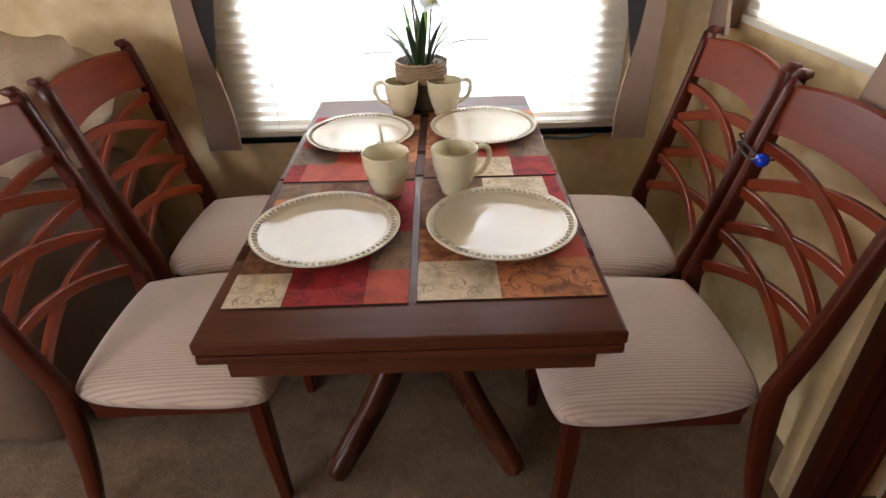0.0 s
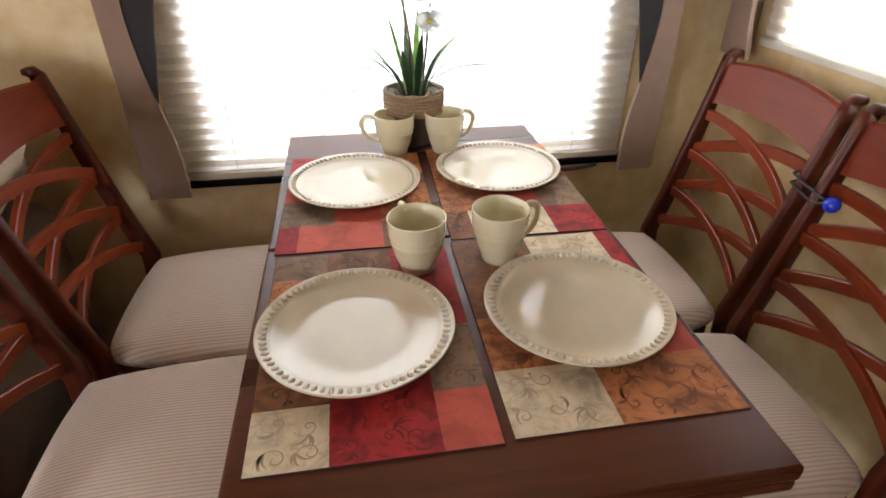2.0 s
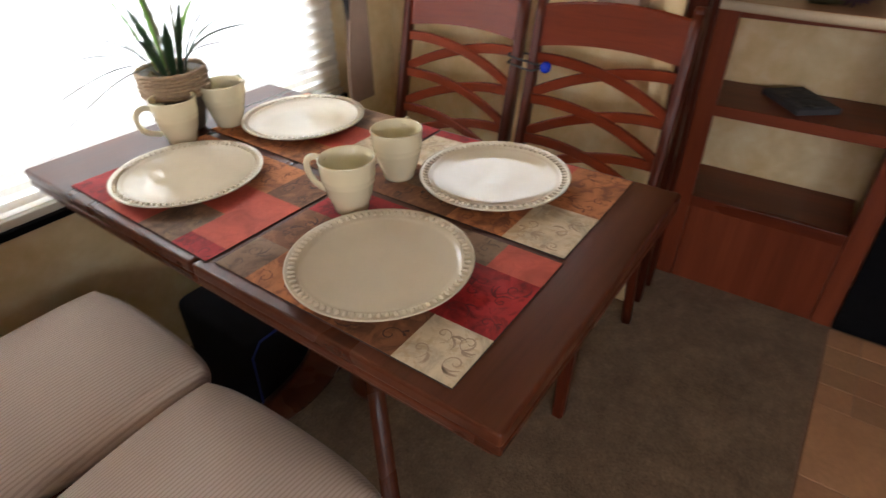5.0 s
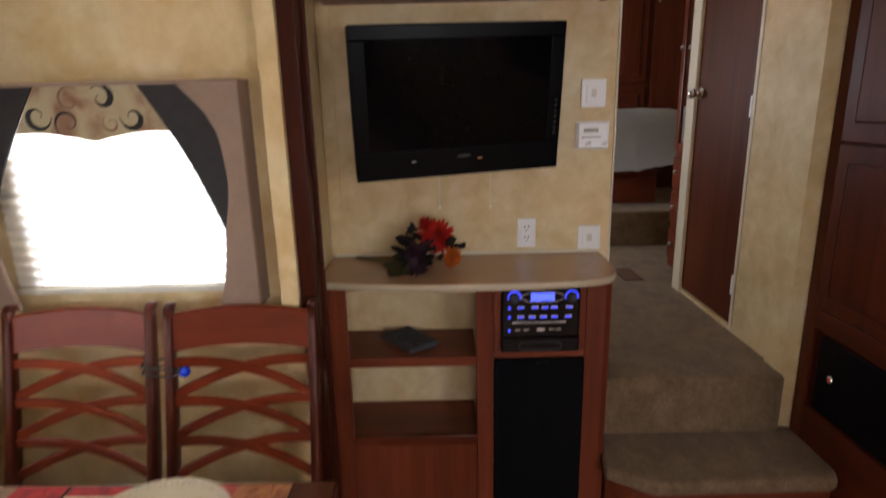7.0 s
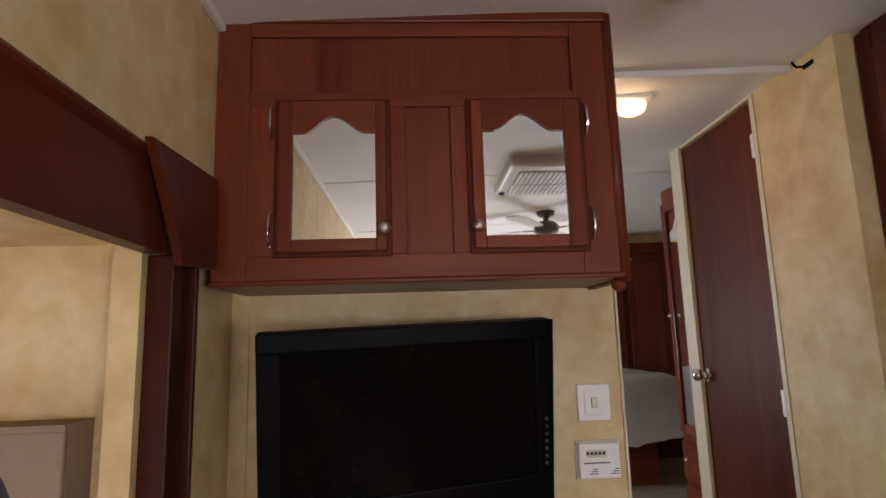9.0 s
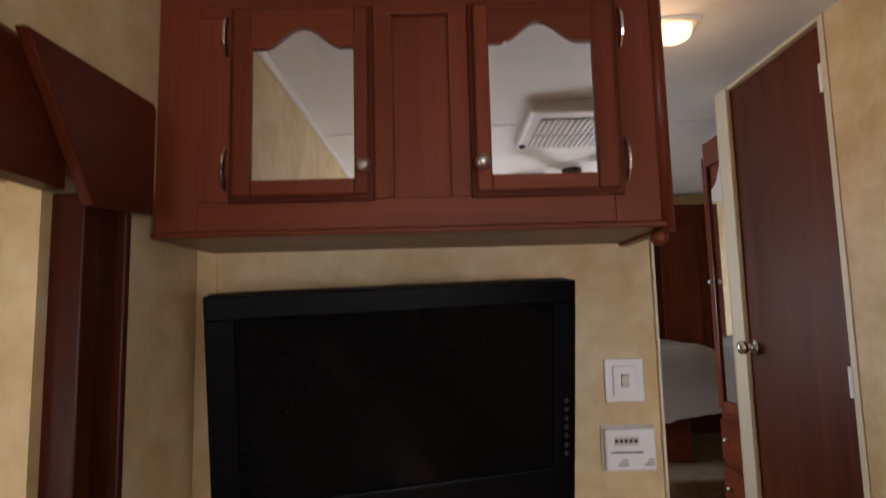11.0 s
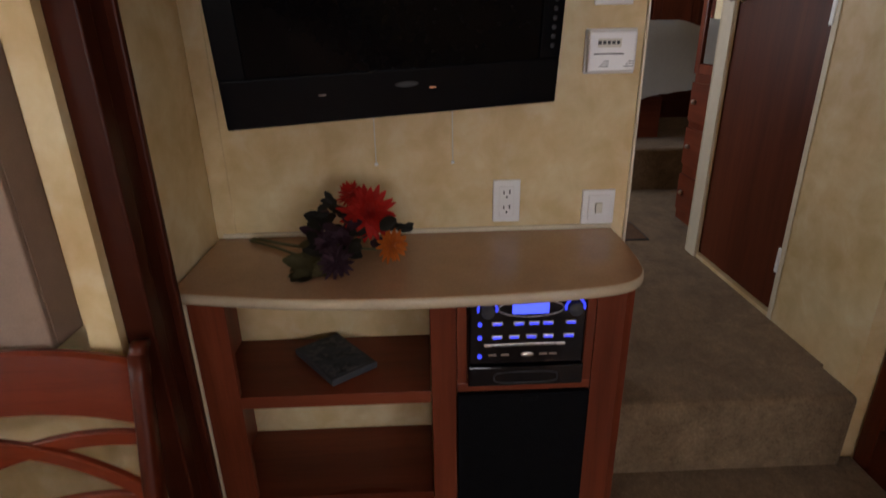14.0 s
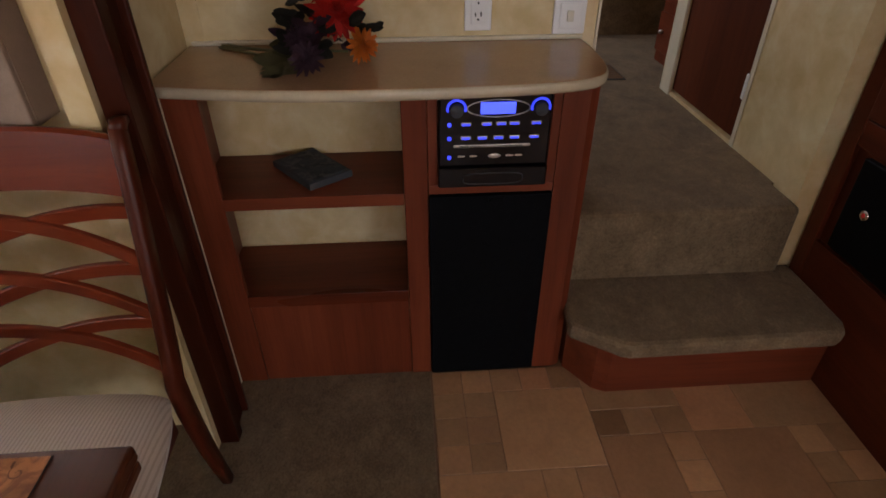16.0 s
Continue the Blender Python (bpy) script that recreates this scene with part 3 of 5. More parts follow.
window("window_4", "x", -3.46, 0.06, 0.0, 1.0, 1.15, 1.85, None, "rear window behind the walk")
window("window_5", "y", 1.2, 0.06, 3.7, 4.5, 1.45, 2.05, None, "bedroom window out of sight of the walk")


def lambrequin(name, axis, wall, mid, half, z0, z1, edge, swag, heart, depth, label, curls=()):
    """A padded window surround: tan legs, a charcoal swag each side and a printed valance between them.
    edge and swag: rows of (height, distance in from the outer edge)."""
    at = (mid, wall, z0) if axis == "y" else (wall, mid, z0)
    t = thing(name, at, label, "window valance")

    def face(pts, d0, d1, bev=0.0):
        bmx = bmesh.new()
        q = [(mid + u, z) for u, z in pts]
        add_prism(bmx, q, axis, wall - d0, wall - d1, bev)
        return bmx
    e = [(p.x, p.y) for p in spline([(half - d, z, 0) for z, d in edge], 5)]
    s = [(p.x, p.y) for p in spline([(half - d, z, 0) for z, d in swag], 5)]
    zs = swag[0][0]
    upper = [p for p in e if p[1] >= zs - 1e-4]
    for sg in (1, -1):
        part("leg", face([(sg * u, z) for u, z in [(half, z0), *e, (half, z1)]], depth - 0.014, depth, 0.003), TAN_FABRIC, t, "tan fabric")
        part("side_return", face([(sg * half, z0), (sg * (half - 0.012), z0), (sg * (half - 0.012), z1), (sg * half, z1)], 0.002, depth - 0.015), TAN_FABRIC, t)
        part("swag", face([(sg * u, z) for u, z in [*upper, *s[::-1]]], depth - 0.010, depth - 0.004), DARK_FABRIC, t, "charcoal fabric")
    part("top_board", face([(-half, z1), (half, z1), (half, z1 + 0.012), (-half, z1 + 0.012)], 0.002, depth), TAN_FABRIC, t)
    inner = [p for p in s if p[1] >= heart[0]]
    low = [(0.0, heart[1])]
    for k in range(1, 9):
        f = k / 8
        low.append((f * inner[0][0], heart[1] + (inner[0][1] - heart[1]) * math.sin(f * math.pi * 0.62) / math.sin(math.pi * 0.62)))
    right = low + inner[1:]
    poly = right + [(-u, z) for u, z in right[::-1] if u > 1e-6]
    val = part("valance", face(poly, depth - 0.020, depth - 0.011), SWIRL, t, "printed swirl fabric")
    for u, z, r, a0, sg, broad, ink in curls:
        bmx = bmesh.new()
        path = []
        for k in range(29):
            f = k / 28
            a, q = radians(a0) + sg * 6.6 * f, r * (0.22 + 0.78 * f ** 0.8)
            p = (mid + u + q * math.cos(a), z + q * math.sin(a))
            path.append((p[0], wall - depth + 0.0105, p[1]) if axis == "y" else (wall - depth + 0.0105, p[0], p[1]))
        add_sweep(bmx, path, 0.0015, [0.0015 + broad * math.sin(math.pi * (k / 28) ** 1.5) ** 2 for k in range(29)], (0, 1, 0) if axis == "x" else (1, 0, 0))
        for v in bmx.verts:
            if axis == "x":
                v.co.x = max(wall - depth + 0.0098, min(wall - depth + 0.0108, v.co.x))
        part("printed_curl", bmx, ink, val)
    return t


lambrequin("window_valance", "x", 1.395, 1.768, 0.433, 0.965, 1.626,
           [(0.965, 0.12), (1.0, 0.115), (1.05, 0.10), (1.13, 0.088), (1.205, 0.08), (1.30, 0.062), (1.39, 0.060), (1.52, 0.085), (1.626, 0.174)],
           [(1.205, 0.082), (1.30, 0.118), (1.40, 0.160), (1.52, 0.222), (1.626, 0.285)], (1.495, 1.472), 0.095,
           "tan padded surround with charcoal swags on the side window",
           [(0.150, 1.545, 0.040, 200, -1, 0.016, SWIRL_BLACK), (0.052, 1.590, 0.038, 120, 1, 0.006, SWIRL_BROWN), (-0.040, 1.594, 0.036, 60, -1, 0.016, SWIRL_BLACK),
            (0.066, 1.525, 0.042, 300, -1, 0.006, SWIRL_BLACK), (-0.120, 1.538, 0.036, 350, 1, 0.015, SWIRL_BLACK), (-0.058, 1.522, 0.026, 30, 1, 0.005, SWIRL_BROWN)])
lambrequin("window_valance", "y", 2.30, 0.40, 0.762, 0.605, 1.72,
           [(0.605, 0.112), (0.68, 0.114), (0.78, 0.106), (0.88, 0.088), (1.0, 0.070), (1.12, 0.064), (1.3, 0.078), (1.5, 0.125), (1.72, 0.21)],
           [(0.88, 0.090), (1.0, 0.112), (1.1, 0.132), (1.2, 0.16), (1.4, 0.24), (1.6, 0.33), (1.72, 0.40)], (1.55, 1.50), 0.10,
           "tan padded surround with charcoal swags on the dining window")


# ---- steps, hall and bedroom ----
step = thing("step", (1.55, -0.2, 0), "low carpeted step with a cherry wood riser", "step", kind="structure")
tread = [(1.700, 0.166), (1.475, 0.196), (1.459, 0.19), (1.37, 0.065), (1.362, 0.04), (1.370, -0.57), (1.386, -0.596), (1.42, -0.612), (1.714, -0.612), (1.714, -0.557), (1.70, -0.55)]
part("tread", prism(tread, "z", 0.205, 0.262, 0.016), CARPET, step, "tan carpet")
part("riser", prism([(1.66, 0.168), (1.55, 0.168), (1.452, 0.10), (1.432, 0.06), (1.432, -0.612), (1.66, -0.612)], "z", 0.0, 0.206), WOOD["y"], step, "cherry wood")

door = thing("door_1", (2.43, -0.58, 0.515), "closed cherry wood door in a cream frame", "door", kind="structure")
part("slab", box(2.152, 2.708, -0.602, -0.564, 0.525, 2.615, 0.003), DOOR_WOOD, door)
for q in (box(2.706, 2.79, -0.5555, -0.545, 0.50, 2.70, 0.003), box(2.12, 2.145, -0.5555, -0.552, 0.50, 2.65, 0.002), box(2.145, 2.706, -0.5555, -0.552, 2.623, 2.66, 0.002), box(2.792, 2.80, -0.64, -0.545, 0.50, 2.70, 0.002)):
    part("casing", q, CREAM_TRIM, door, "cream casing")
knob = part("door_knob", cyl((2.672, -0.564, 1.585), (2.672, -0.535, 1.585), 0.014), CHROME, door, "chrome knob", True)
part("rosette", cyl((2.672, -0.564, 1.585), (2.672, -0.558, 1.585), 0.03, 24), CHROME, knob, "", True)
part("grip", ball((2.672, -0.517, 1.585), 0.027, 16, (1, 0.8, 1)), CHROME, knob, "", True)
for hz in (2.44, 1.52, 0.72):
    part("hinge", box(2.138, 2.156, -0.566, -0.548, hz - 0.045, hz + 0.045, 0.003), PLASTIC_WHITE, door, "pale hinge")

ward = thing("wardrobe", (3.05, -0.9, 0.5), "tall cherry wardrobe with an arched mirror and drawers", "wardrobe")
part("body", box(2.815, 3.27, -1.2, -0.70, 0.5, 2.56, 0.004), WOOD["z"], ward)
part("mirror", prism([(2.86, 1.30), (3.20, 1.30), (3.20, 2.30), (3.14, 2.33), (3.08, 2.42), (2.98, 2.42), (2.92, 2.33), (2.86, 2.30)], "y", -0.699, -0.692), MIRROR, ward, "arched mirror")
for q in (box(3.205, 3.255, -0.699, -0.682, 1.25, 2.48, 0.004), box(2.83, 3.204, -0.699, -0.682, 1.25, 1.296, 0.004), box(2.83, 3.204, -0.699, -0.682, 2.425, 2.48, 0.004)):
    part("mirror_frame", q, WOOD["z"], ward)
for dz in (0.56, 0.80, 1.02):
    dr = part("drawer", box(2.83, 3.255, -0.699, -0.682, dz, dz + 0.19, 0.006), WOOD["x"], ward)
    part("knob", ball((3.19, -0.672, dz + 0.10), 0.012), NICKEL, dr, "nickel knob", True)
part("knob", ball((3.225, -0.672, 1.86), 0.012), NICKEL, ward, "nickel knob", True)

bed = thing("bed", (4.6, -0.4, 0.76), "made bed with a pale quilted bedspread on a wooden base", "bed")
part("base", box(4.15, 5.1, -0.92, 0.9, 0.762, 1.03, 0.005), WOOD["y"], bed, "cherry wood base")
bm = bmesh.new()
nx, ny = 26, 40
gv = []
for i in range(nx + 1):
    row = []
    for j in range(ny + 1):
        u, v = i / nx, j / ny
        x, y = 4.06 + 1.05 * u, -1.32 + 2.3 * v
        edge = min(u / 0.12, 1) * min(v / 0.14, 1) * min((1 - v) / 0.1, 1)
        z = 1.03 + 0.10 * max(0, 1 - v / 0.25) + (0.46 - 0.10 * max(0, 1 - v / 0.25)) * math.sqrt(max(0, 1 - (1 - edge) ** 2)) + 0.012 * noise.noise((x * 7, y * 7, 0)) + 0.006 * math.sin(y * 40) * math.sin(x * 40)
        row.append(bm.verts.new((x, y, z)))
    gv.append(row)
for i in range(nx):
    for j in range(ny):
        bm.faces.new((gv[i][j], gv[i + 1][j], gv[i + 1][j + 1], gv[i][j + 1]))
bmesh.ops.solidify(bm, geom=bm.faces[:], thickness=0.02)
part("bedspread", bm, BEDSPREAD, bed, "pale quilted bedspread", True)

far = thing("built_in_wardrobe", (4.95, -0.9, 0.76), "dark cherry built-in wardrobe across the bedroom end", "wardrobe")
part("body", box(4.95, 5.14, -1.6, 0.2, 0.762, 2.55, 0.004), DARK_WOOD["z"], far)
for y0, y1, z0, z1 in ((-1.05, -0.72, 1.72, 2.45), (-1.05, -0.72, 0.9, 1.68), (-1.45, -1.1, 0.9, 2.45), (-0.66, -0.34, 1.9, 2.45)):
    d = part("door", box(4.93, 4.949, y0, y1, z0, z1, 0.004), DARK_WOOD["z"], far)
    part("raised_panel", box(4.92, 4.931, y0 + 0.06, y1 - 0.06, z0 + 0.07, z1 - 0.07, 0.005), DARK_WOOD["z"], d)
    part("knob", ball((4.918, y1 - 0.03, z0 + 0.05 if z0 > 1.5 else z1 - 0.05), 0.013), NICKEL, d, "nickel knob", True)
part("light_panel", box(4.935, 4.949, -0.60, -0.54, 1.95, 2.1, 0.003), PLASTIC_WHITE, far, "white switch panel")

vent = thing("floor_vent", (3.06, -0.37, 0.5), "dark metal floor vent in the hall carpet", "vent")
part("frame", box(2.93, 3.19, -0.43, -0.31, 0.499, 0.504, 0.002), SLOT, vent)
for k in range(8):
    part("slat", box(2.945 + 0.029 * k, 2.957 + 0.029 * k, -0.42, -0.32, 0.504, 0.508), GROUT, vent)

lamp = thing("ceiling_lamp", (2.14, -0.04, ceil_z(-0.04)), "lit twin dome lamp on the hall ceiling", "ceiling lamp")
LZ = ceil_z(-0.04)
part("base_plate", box(2.08, 2.20, -0.17, 0.09, LZ - 0.012, LZ + 0.004, 0.005), PLASTIC_WHITE, lamp)
for y in (-0.105, 0.03):
    part("dome", lathe(2.14, y, [(0.052, LZ - 0.012), (0.054, LZ - 0.022), (0.046, LZ - 0.042), (0.026, LZ - 0.052), (0.0, LZ - 0.055)], 24), LAMP_GLOW, lamp, "glowing glass dome", True)
hall_light = new("hall_lamp_light", bpy.data.lights.new("hall_lamp_light", "POINT"))
hall_light.data.energy, hall_light.data.color, hall_light.data.shadow_soft_size = 1.7, (1, 0.68, 0.4), 0.06
hall_light.location = (2.14, -0.04, LZ - 0.14)

CZ = ceil_z(0.06)
sd = thing("smoke_detector", (1.42, 0.06, CZ), "round white smoke detector on the ceiling", "smoke detector")
part("base", lathe(1.42, 0.06, [(0.0, CZ), (0.068, CZ), (0.07, CZ - 0.012), (0.0, CZ - 0.014)], 32), PLASTIC_WHITE, sd, "", True)
part("cover", lathe(1.42, 0.06, [(0.062, CZ - 0.012), (0.058, CZ - 0.034), (0.045, CZ - 0.042), (0.0, CZ - 0.043)], 32), PLASTIC_ALMOND, sd, "", True)
for k in range(7):
    part("slot", box(1.40 + 0.006 * k, 1.403 + 0.006 * k, 0.05, 0.085, CZ - 0.0445, CZ - 0.041), SLOT, sd)
AZ = ceil_z(0.0)
ac = thing("air_conditioner", (-0.1, 0.0, AZ), "white ceiling air conditioner with a louvred grille", "air conditioner")
part("housing", box(-0.21, 0.35, -0.36, 0.25, AZ - 0.055, AZ + 0.01, 0.02, 3), PLASTIC_WHITE, ac)
for x0, x1 in ((0.06, 0.26), (-0.16, 0.04)):
    # flat grey sheet on the housing; its colour stands for shade between the louvres
    part("grille_well", box(x0, x1, -0.31, 0.19, AZ - 0.0565, AZ - 0.054), GRILLE_SHADE_GREY, ac, "grey sheet painted as the shade behind the louvres")
    for k in range(20):
        yk = -0.305 + 0.025 * k
        part("louvre", box(x0, x1, yk, yk + 0.015, AZ - 0.064, AZ - 0.0565, 0.002), PLASTIC_WHITE, ac)
part("control_knob", cyl((-0.14, 0.218, AZ - 0.055), (-0.14, 0.218, AZ - 0.066), 0.016, 18), GREY_BIN, ac, "grey knob", True)

FANX, FANY, FZ = -0.90, -0.20, ceil_z(-0.20)
fan = thing("ceiling_fan", (FANX, FANY, FZ), "ceiling fan at rest with pale blades and a bronze hub", "ceiling fan")
part("canopy", lathe(FANX, FANY, [(0.0, FZ), (0.065, FZ), (0.055, FZ - 0.03), (0.018, FZ - 0.045), (0.018, FZ - 0.08), (0.0, FZ - 0.08)], 24), POT_BODY, fan, "", True)
part("hub", lathe(FANX, FANY, [(0.0, FZ - 0.07), (0.06, FZ - 0.075), (0.085, FZ - 0.10), (0.085, FZ - 0.14), (0.05, FZ - 0.17), (0.0, FZ - 0.175)], 24), POT_BODY, fan, "bronze motor hub", True)
for k in range(4):
    a = radians(35 + 90 * k)
    d, q = Vector((math.cos(a), math.sin(a), 0)), Vector((-math.sin(a), math.cos(a), 0))
    c = Vector((FANX, FANY, FZ - 0.125))
    blade = [(0.16, -0.045), (0.50, -0.062), (0.53, -0.045), (0.54, 0.0), (0.53, 0.045), (0.50, 0.062), (0.16, 0.045)]
    part("blade", prism([((c + d * u + q * w).x, (c + d * u + q * w).y) for u, w in blade], "z", c.z - 0.004, c.z + 0.004), PLASTIC_WHITE, fan, "pale blade")
    part("bracket", sweep([c + d * 0.07, c + d * 0.20 + Vector((0, 0, 0.008))], 0.03, 0.006, (0, 0, 1)), POT_BODY, fan)
hook = thing("coat_hook", (1.83, -0.555, 2.6), "small dark coat hook on the hall wall", "hook")
part("plate", box(1.80, 1.845, -0.5555, -0.549, 2.585, 2.60, 0.002), BLACK, hook)
part("prong", sweep(spline([(1.83, -0.551, 2.592), (1.83, -0.52, 2.588), (1.83, -0.505, 2.605)]), 0.008, 0.008, (1, 0, 0), 8), BLACK, hook, "", True)

# ---- pantry on the south side ----
pan = thing("pantry", (1.1, -0.9, 0), "tall dark cherry pantry with a black lower panel", "pantry")
part("body", box(0.60, 1.705, -1.04, -0.632, 0.0, 2.64, 0.003), DARK_WOOD["z"], pan)
for q in (box(1.652, 1.707, -0.632, -0.614, 0.0, 2.62, 0.003), box(0.60, 0.655, -0.632, -0.614, 0.0, 2.62, 0.003)):
    part("stile", q, DARK_WOOD["z"], pan)
for z0, z1 in ((0.0, 0.40), (0.715, 0.79), (2.05, 2.085), (2.56, 2.62)):
    part("rail", box(0.656, 1.651, -0.632, -0.615, z0, z1, 0.003), DARK_WOOD["x"], pan)
for y0, z0, z1 in ((0, 0.795, 1.395), (0, 1.40, 2.045), (0, 2.09, 2.555)):
    for x0, x1 in ((1.16, 1.648), (0.66, 1.155)):
        d = part("door", box(x0, x1, -0.631, -0.607, z0, z1, 0.005), DARK_WOOD["z"], pan)
        part("raised_panel", box(x0 + 0.065, x1 - 0.065, -0.608, -0.600, z0 + 0.065, z1 - 0.065, 0.007), DARK_WOOD["z"], d)
bp = part("black_panel", box(0.90, 1.60, -0.631, -0.611, 0.415, 0.70, 0.004), BLACK, pan, "black access panel")
part("lock", cyl((1.515, -0.611, 0.565), (1.515, -0.603, 0.565), 0.014, 20), CHROME, bp, "chrome lock", True)
part("keyhole", cyl((1.515, -0.603, 0.565), (1.515, -0.602, 0.565), 0.007, 12), RED_PETAL, bp, "red ring")

# ---- media cabinet and counter ----
mc = thing("media_cabinet", (1.69, 0.7, 0), "cherry wood media cabinet with two open shelves", "cabinet")
FX = 1.555
part("left_stile", box(FX, FX + 0.02, 1.125, 1.214, 0.0, 0.944, 0.002), WOOD["z"], mc)
part("middle_stile", box(FX, FX + 0.02, 0.598, 0.66, 0.0, 0.944, 0.002), WOOD["z"], mc)
part("right_stile", prism([(FX, 0.268), (FX, 0.20), (FX + 0.012, 0.178), (FX + 0.03, 0.172), (1.829, 0.172), (1.829, 0.19), (FX + 0.022, 0.19), (FX + 0.022, 0.268)], "z", 0.0, 0.944), WOOD["z"], mc)
part("lower_panel", box(FX + 0.004, FX + 0.02, 0.661, 1.124, 0.0, 0.318, 0.002), WOOD["z"], mc)
part("top_rail", box(FX, FX + 0.02, 0.661, 1.124, 0.922, 0.944, 0.002), WOOD["y"], mc)
part("stereo_rail", box(FX, FX + 0.02, 0.269, 0.597, 0.657, 0.682, 0.002), WOOD["y"], mc)
for q in (box(FX, FX + 0.02, 0.269, 0.292, 0.683, 0.944, 0.002), box(FX, FX + 0.02, 0.572, 0.597, 0.683, 0.944, 0.002)):
    part("stereo_cheek", q, WOOD["z"], mc)
for z0, z1 in ((0.627, 0.662), (0.300, 0.340)):
    part("shelf", box(FX + 0.002, 1.828, 0.661, 1.20, z0, z1, 0.002), WOOD["y"], mc)
part("left_side", box(FX + 0.021, 1.829, 1.200, 1.2145, 0.0, 0.944), WOOD["z"], mc)
part("partition", box(FX + 0.021, 1.829, 0.630, 0.645, 0.0, 0.944), WOOD["z"], mc)
sp = part("black_cloth_panel", box(FX - 0.012, FX + 0.01, 0.271, 0.5965, 0.008, 0.655, 0.003), BLACK_CLOTH, mc, "black speaker cloth panel")
part("catch", box(FX - 0.018, FX - 0.010, 0.40, 0.44, 0.636, 0.648, 0.002), BLACK, sp)

outline = [(1.829, 1.214), (1.50, 1.214)] + [(p.x + 0.010, p.y) for p in spline([(1.486, 1.195, 0), (1.444, 0.965, 0), (1.430, 0.79, 0), (1.430, 0.60, 0), (1.438, 0.43, 0), (1.452, 0.305, 0), (1.475, 0.225, 0), (1.52, 0.184, 0), (1.60, 0.166, 0), (1.74, 0.16, 0)], 5)] + [(1.829, 0.158)]
ct = thing("counter", (1.65, 0.7, 0.945), "beige bow-fronted counter with a cream rounded edge", "counter")
part("slab", prism(outline, "z", 0.952, 0.978, 0.008), LAMINATE, ct)
part("core", box(1.556, 1.828, 0.18, 1.213, 0.9445, 0.9515), WOOD["y"], ct, "cherry wood build-up")
bm = bmesh.new()
add_sweep(bm, [(x, y, 0.965) for x, y in outline[1:-1]], 0.012, 0.025, (0, 0, 1), True, 10)
part("edge_band", bm, LAMINATE_EDGE, ct, "cream rounded edge", True)
part("back_strip", box(1.818, 1.8295, 0.16, 1.2, 0.9785, 0.99, 0.003), CREAM_TRIM, ct, "cream strip at the wall")

st = thing("stereo", (1.6, 0.43, 0.683), "black car-style stereo with blue lit display and buttons", "stereo")
part("body", box(FX - 0.012, 1.72, 0.296, 0.570, 0.690, 0.930, 0.004), BLACK, st)
part("front", box(FX - 0.022, FX - 0.011, 0.300, 0.568, 0.748, 0.928, 0.003), BLACK_GLOSS, st)
SX = FX - 0.0225


def disc(y, z, r, x=SX, th=0.004, seg=24):
    return cyl((x, y, z), (x - th, y, z), r, seg)


oval = bmesh.new()
add_sweep(oval, [(SX - 0.002, 0.428 + 0.075 * math.cos(a * math.pi / 20), 0.896 + 0.021 * math.sin(a * math.pi / 20)) for a in range(41)], 0.003, 0.003, (1, 0, 0), False, 6)
part("display_surround", oval, NICKEL, st, "silver oval line", True)
part("display", box(SX - 0.003, SX, 0.387, 0.471, 0.882, 0.911, 0.002), BLUE_LCD, st, "lit blue display")
for ky in (0.528, 0.327):
    k = part("volume_knob", disc(ky, 0.894, 0.016, SX, 0.014), GREY_BIN, st, "dark knob", True)
    arc = bmesh.new()
    add_sweep(arc, [(SX - 0.002, ky + 0.0215 * math.cos(a), 0.896 + 0.0215 * math.sin(a)) for a in [math.pi * (-0.1 + 1.2 * i / 18) for i in range(19)]], 0.006, 0.004, (1, 0, 0), True, 6)
    part("light_ring", arc, BLUE_GLOW, k, "blue light ring", True)
for z, ys in ((0.858, (0.505, 0.455, 0.42, 0.388, 0.335)), (0.823, (0.505, 0.465, 0.425, 0.386, 0.338))):
    for y in ys:
        bt = part("button", box(SX - 0.004, SX, y - 0.013, y + 0.013, z - 0.004, z + 0.005, 0.002), NICKEL, st, "silver button")
        part("button_light", box(SX - 0.005, SX - 0.004, y - 0.010, y + 0.010, z - 0.003, z + 0.002), BLUE_GLOW, bt, "blue light")
for z in (0.857, 0.822, 0.772):
    part("source_button", disc(0.545, z, 0.0055, SX, 0.003, 12), BLUE_GLOW, st, "blue lit button")
part("disc_slot", box(SX - 0.003, SX, 0.345, 0.535, 0.798, 0.805, 0.002), NICKEL, st, "silver disc slot")
part("slot_gap", box(SX - 0.0035, SX - 0.001, 0.365, 0.52, 0.8, 0.803), SLOT, st)
part("badge", ball((SX - 0.001, 0.433, 0.774), 0.016, 16, (0.15, 1, 0.4)), NICKEL, st, "silver oval badge", True)
for y in (0.515, 0.485, 0.395, 0.372):
    part("mark", box(SX - 0.001, SX, y - 0.009, y + 0.009, 0.772, 0.776), NICKEL, st)
dk = part("drawer", box(FX - 0.028, FX - 0.012, 0.298, 0.572, 0.690, 0.744, 0.003), BLACK_GLOSS, st)
slot = bmesh.new()
add_sweep(slot, [(FX - 0.0285, 0.435 + 0.076 * math.copysign(abs(math.cos(a)) ** 0.4, math.cos(a)), 0.714 + 0.015 * math.copysign(abs(math.sin(a)) ** 0.6, math.sin(a))) for a in [math.pi * i / 20 for i in range(41)]], 0.003, 0.003, (1, 0, 0), False, 6)
part("pull", slot, GREY_BIN, dk, "rounded pull outline", True)

